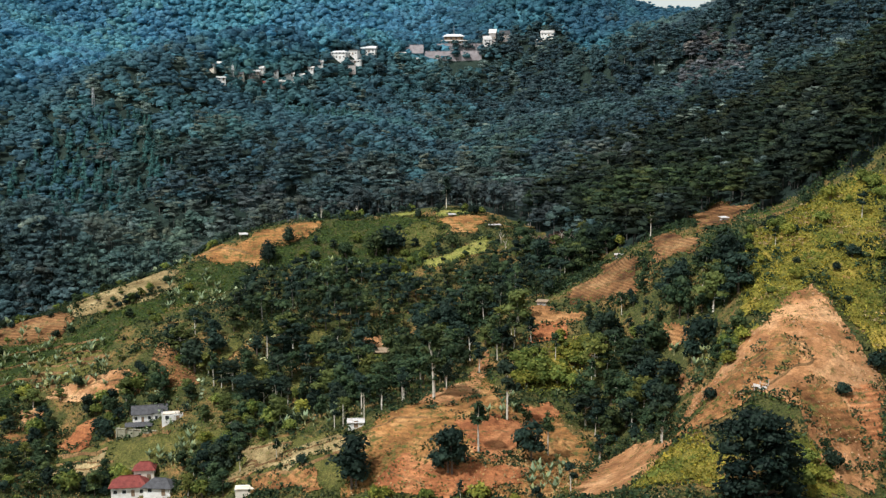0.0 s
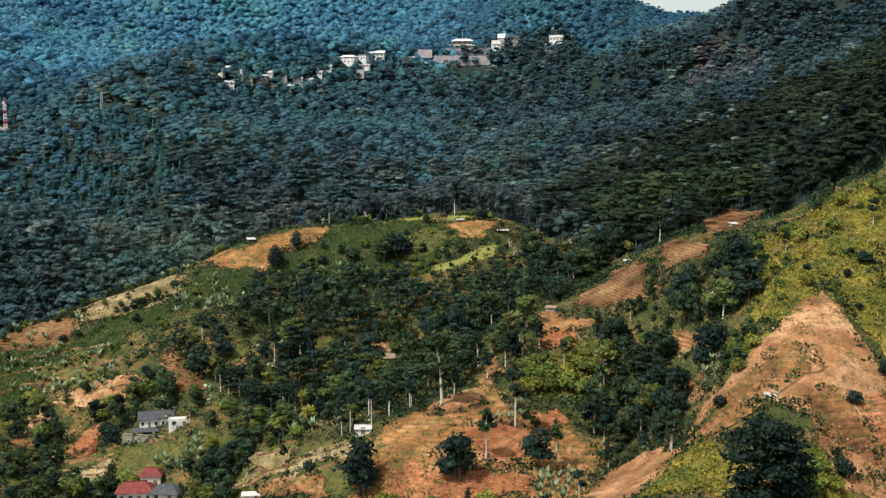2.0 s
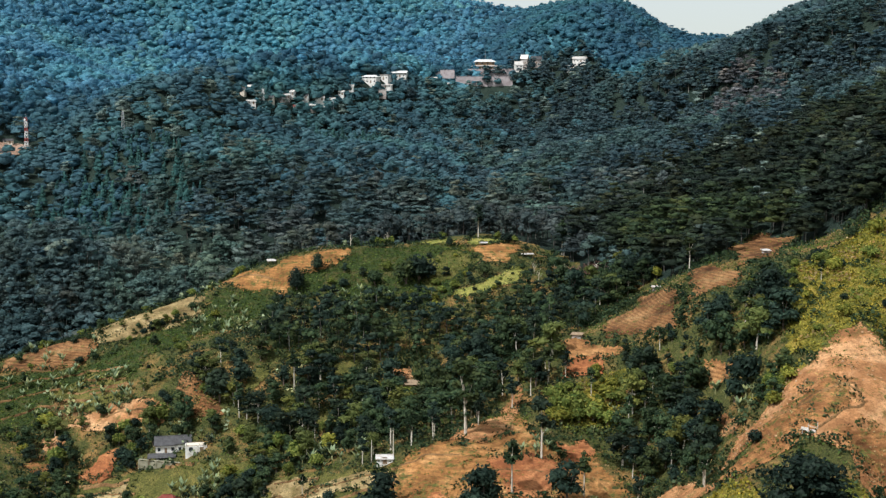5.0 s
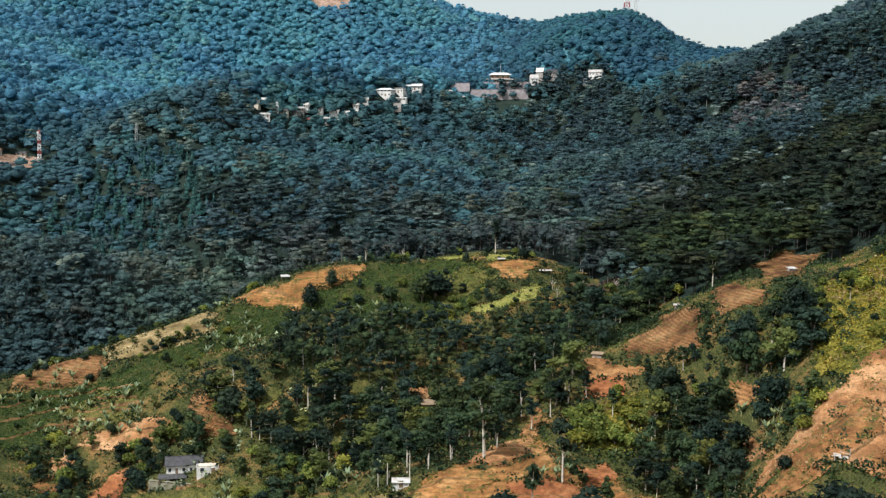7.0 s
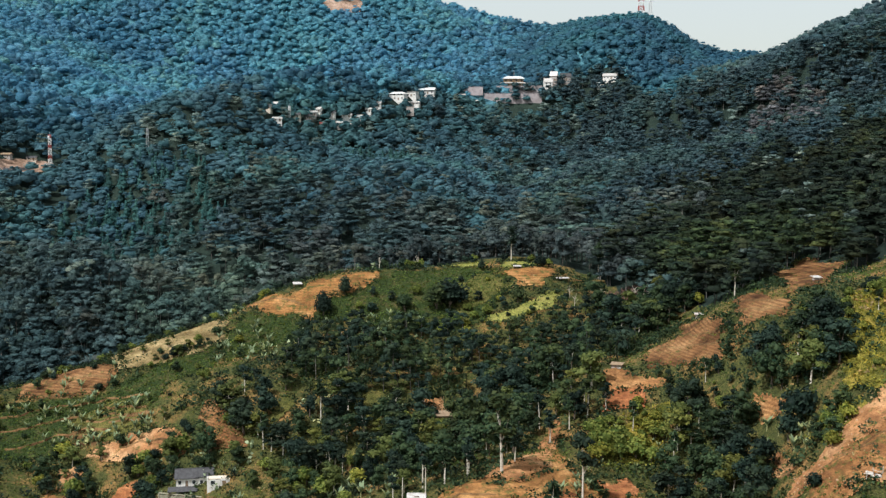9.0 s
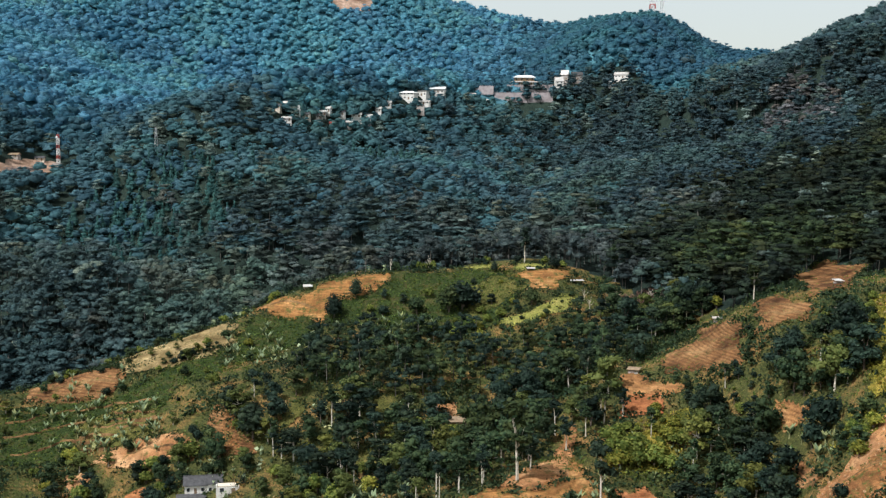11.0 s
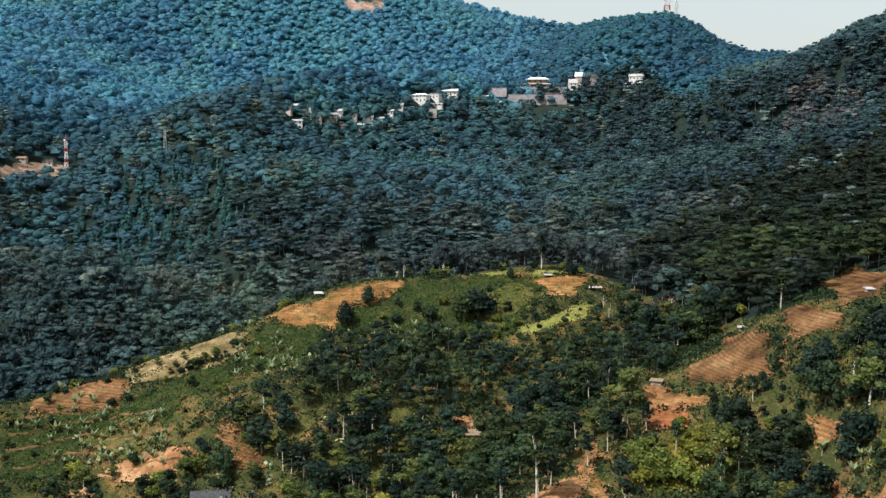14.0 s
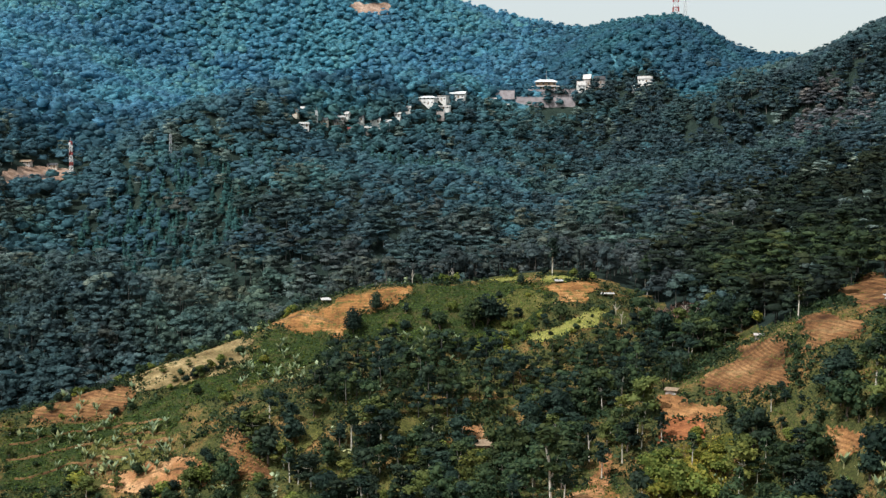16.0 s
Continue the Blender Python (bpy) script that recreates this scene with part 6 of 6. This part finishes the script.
# the hamlet on the far ridge


def pavilion(name, label, x, y, turn, wide, deep):
    """A two-tiered open hall: plinth, columns, a broad lower roof, a smaller upper storey and its roof."""
    top = thing(name, label, "pavilion")
    L, D = wide / 2, deep / 2
    bm = bmesh.new()
    box(bm, -L, L, -D, D, -6, 0.6)
    part("plinth", bm, STONE, top)
    for k in range(7):
        for b in (-D + 0.5, D - 0.5):
            a = -L + 0.6 + (wide - 1.2) * k / 6
            bm = bmesh.new()
            tube(bm, [(a, b, 0.5), (a, b, 4.3)], [0.34, 0.28], 8)
            part("column", bm, CREAM, top)
    bm = bmesh.new()
    box(bm, -L + 2.5, L - 2.5, -D + 2.2, D - 1.0, 0.6, 8.4)
    core = part("hall", bm, WOOD, top)
    for k in range(4):
        a = -L + 4.0 + (wide - 8) * k / 3
        bm = bmesh.new()
        box(bm, a - 0.7, a + 0.7, -D + 2.14, -D + 2.19, 6.2, 7.8)
        part("window", bm, GLASS, core)
    for z0, out, rise, mat in ((4.3, 1.2, 1.3, TIN), (8.4, -1.2, 2.2, WHITE_PAINT)):
        a, b = L + out, D + out
        bm = bmesh.new()
        low = [bm.verts.new(p) for p in ((-a, -b, z0), (a, -b, z0), (a, b, z0), (-a, b, z0))]
        mid = [bm.verts.new(p) for p in ((-a, -b, z0 + 0.35), (a, -b, z0 + 0.35), (a, b, z0 + 0.35), (-a, b, z0 + 0.35))]
        high = [bm.verts.new(p) for p in ((-a * 0.62, -b * 0.4, z0 + rise), (a * 0.62, -b * 0.4, z0 + rise), (a * 0.62, b * 0.4, z0 + rise), (-a * 0.62, b * 0.4, z0 + rise))]
        bm.faces.new(list(reversed(low)))
        bm.faces.new(high)
        for k in range(4):
            q = (k + 1) % 4
            bm.faces.new((low[k], low[q], mid[q], mid[k]))
            bm.faces.new((mid[k], mid[q], high[q], high[k]))
        part("roof", bm, mat, top)
    bm = bmesh.new()
    tube(bm, [(0.5, 0, 10.4), (0.5, 0, 18.5)], [0.22, 0.12], 6)
    part("flagpole", bm, STEEL, top)
    top.matrix_basis = pose(x, y, height(x, y), 0, 0, turn)
    return top


house("villa", "white two-storey villa with a low pale roof on the ridge", -78.5, 931.0, -16, 12, 8, 5.0, 1.2, PLASTER, WHITE_PAINT, 4, 3.0, 0.7, storeys=2, z=height(-78.5, 930) + 1.0, footing=4)
house("villa", "white wing joined behind the villa, flat-roofed", -68.5, 950.0, -22, 8, 7, 3.8, 0.0, PLASTER, CONCRETE, 3, z=height(-68.5, 949) + 1.5, footing=4)
house("villa", "long white house on the ridge with a pale roof", -59.5, 976.0, -8, 13, 8, 3.6, 1.5, PLASTER, WHITE_PAINT, 4, 0, 0.9, z=height(-59.5, 975) + 2.0, footing=4)
house("villa", "small white house at the end of the ridge", -91.5, 903.0, -5, 5, 4, 2.8, 1.2, PLASTER, TIN, 2, z=height(-91.5, 902) + 1)
house("villa", "low white terrace building below the ridge houses", -68.5, 938.0, -12, 12, 4, 2.0, 0.7, PLASTER, TIN, 4, z=height(-68.5, 937) + 1.2)
low_wall("garden_wall", "pale garden wall below the white villas", -76.0, 918.0, -14, 22, 0.6, 2.6, STONE, 6, z=height(-76, 918) + 1.0)
low_wall("retaining_wall", "long pinkish-brown retaining wall on the far ridge", 10.5, 1056.0, 2, 50, 1.2, 6.6, PINK_STONE, 12, z=height(10.5, 1056) + 1.4)
low_wall("retaining_wall", "stepped upper retaining wall below the pavilion", 16.0, 1066.0, -3, 40, 1.0, 4.2, PINK_STONE, 9, z=height(16, 1066) + 3.0)
low_wall("retaining_wall", "low end of the pinkish wall running down the ridge", -27.0, 1050.0, -12, 24, 1.0, 3.0, PINK_STONE, 6, z=height(-27, 1050) + 3.0)
pavilion("pavilion", "pale two-tiered open pavilion with broad white roofs", 11.0, 1082.0, 4, 22, 11)
house("pavilion", "white gatehouse with a steep roof beside the retaining wall", 41.0, 1076.0, 8, 7, 6, 6.0, 3.2, PLASTER, TIN, 2, 0, 0.4, storeys=2, z=height(41, 1074) + 1.5, footing=6, category="pavilion")
house("villa", "white house with a pale gabled roof in the forest", 96.0, 1083.0, -16, 12, 7, 3.2, 2.0, PLASTER, TIN, 4, z=height(96, 1083) + 0.5, footing=4)
house("villa", "low white side building beside the gabled house", 87.0, 1076.0, -8, 6, 5, 2.6, 0.8, PLASTER, WHITE_PAINT, 2, z=height(87, 1076) + 1.5, footing=4)
house("villa", "grey-walled house half hidden by trees", 57.5, 1094.0, 10, 9, 6, 4.0, 2.6, STONE, GREY_TILE, 3, z=height(57, 1094) + 2.5, footing=4)
house("villa", "grey pointed-roofed house beside the gatehouse", 47.0, 1090.0, -14, 6, 6, 5.0, 3.4, STONE, TIN, 2, z=height(47, 1090) + 3.5, footing=5)
COTTAGES = ((-146, 794, 10, 7, PLASTER, TIN), (-137, 816, -12, 5, CREAM, GREY_TILE), (-129, 834, 24, 4, STONE, TIN), (-109, 859, 5, 6, PLASTER, TIN), (-153, 803, -20, 4, CREAM, GREY_TILE), (-131, 824, 38, 4, STONE, GREY_TILE), (-34, 1026, 8, 7, STONE, TIN), (-118, 850, -14, 4, PLASTER, GREY_TILE), (-122, 830, 12, 3.5, CREAM, RED_TILE), (-101, 868, -6, 4, CREAM, TIN), (-113, 846, 20, 4.5, STONE, TIN), (-126, 842, -30, 3.5, PLASTER, TIN), (-141, 808, 16, 3.5, PLASTER, GREY_TILE), (-105, 852, 30, 3.5, PLASTER, TIN), (-96, 884, -12, 4, PLASTER, TIN), (-149, 812, 5, 4, STONE, TIN), (-22, 1034, 12, 5, PLASTER, TIN))
for k, (x, y, turn, size, wall, roof) in enumerate(COTTAGES):
    house("cottage", "small pale cottage in the hamlet among trees" if k % 2 else "small whitewashed cottage with a low roof", x, y, turn, size * (0.85 + 0.09 * (k % 4)), size * 0.7, 1.9 + 0.3 * (k % 3), 0.9 + 0.3 * (k % 2), wall, roof, 2, z=height(x, y) + (2.0, 2.6, 2.2, 2.8)[k % 4], footing=3, category="cottage")
lattice_mast("phone_mast", "slim grey steel phone mast in the hamlet", -139, 799, 15, 1.2, 0.9, 5, (WHITE_PAINT,), 2, 0.22)
lattice_mast("phone_mast", "short grey lattice mast at the forest edge", -99.7, 858, 10, 1.6, 1.2, 4, (STEEL,))
lattice_mast("radio_mast", "red and white banded lattice mast", -277.0, 743.0, 19, 1.8, 1.2, 9, (WHITE_PAINT, WHITE_PAINT, RED_PAINT), 3, 0.16)
lattice_mast("pylon", "grey steel lattice pylon in the forest", -210.0, 721.0, 15, 1.8, 0.8, 5, (STEEL,))
lattice_mast("radio_mast", "tall red and white lattice mast on the summit", 146.0, 1284.0, 34, 6.0, 4.6, 7, (RED_PAINT, WHITE_PAINT), 3, 0.4)
lattice_mast("radio_mast", "slim white lattice mast on the summit", 156.0, 1286.0, 32, 3.0, 2.4, 7, (WHITE_PAINT,), 2, 0.35)
house("site_office", "small white block at the foot of the mast", -276.0, 738.5, 4, 4.5, 3.5, 2.8, 0.0, PLASTER, CONCRETE, 1, eave=0.2, category="building")
house("site_office", "low brown-roofed shed at the cleared yard", -298.5, 729.5, -6, 6, 3, 1.9, 0.8, STONE, THATCH, 2, category="building")
house("site_office", "grey shed beside the yard's trees", -288.0, 742.0, 8, 5.5, 3.5, 2.0, 0.9, CREAM, GREY_TILE, 2, category="building")
low_wall("yard_wall", "low pinkish wall along the cleared yard's rim", -291.0, 712.0, 62, 34, 0.5, 1.0, PINK_STONE, 9, z=height(-291, 712) + 0.2)
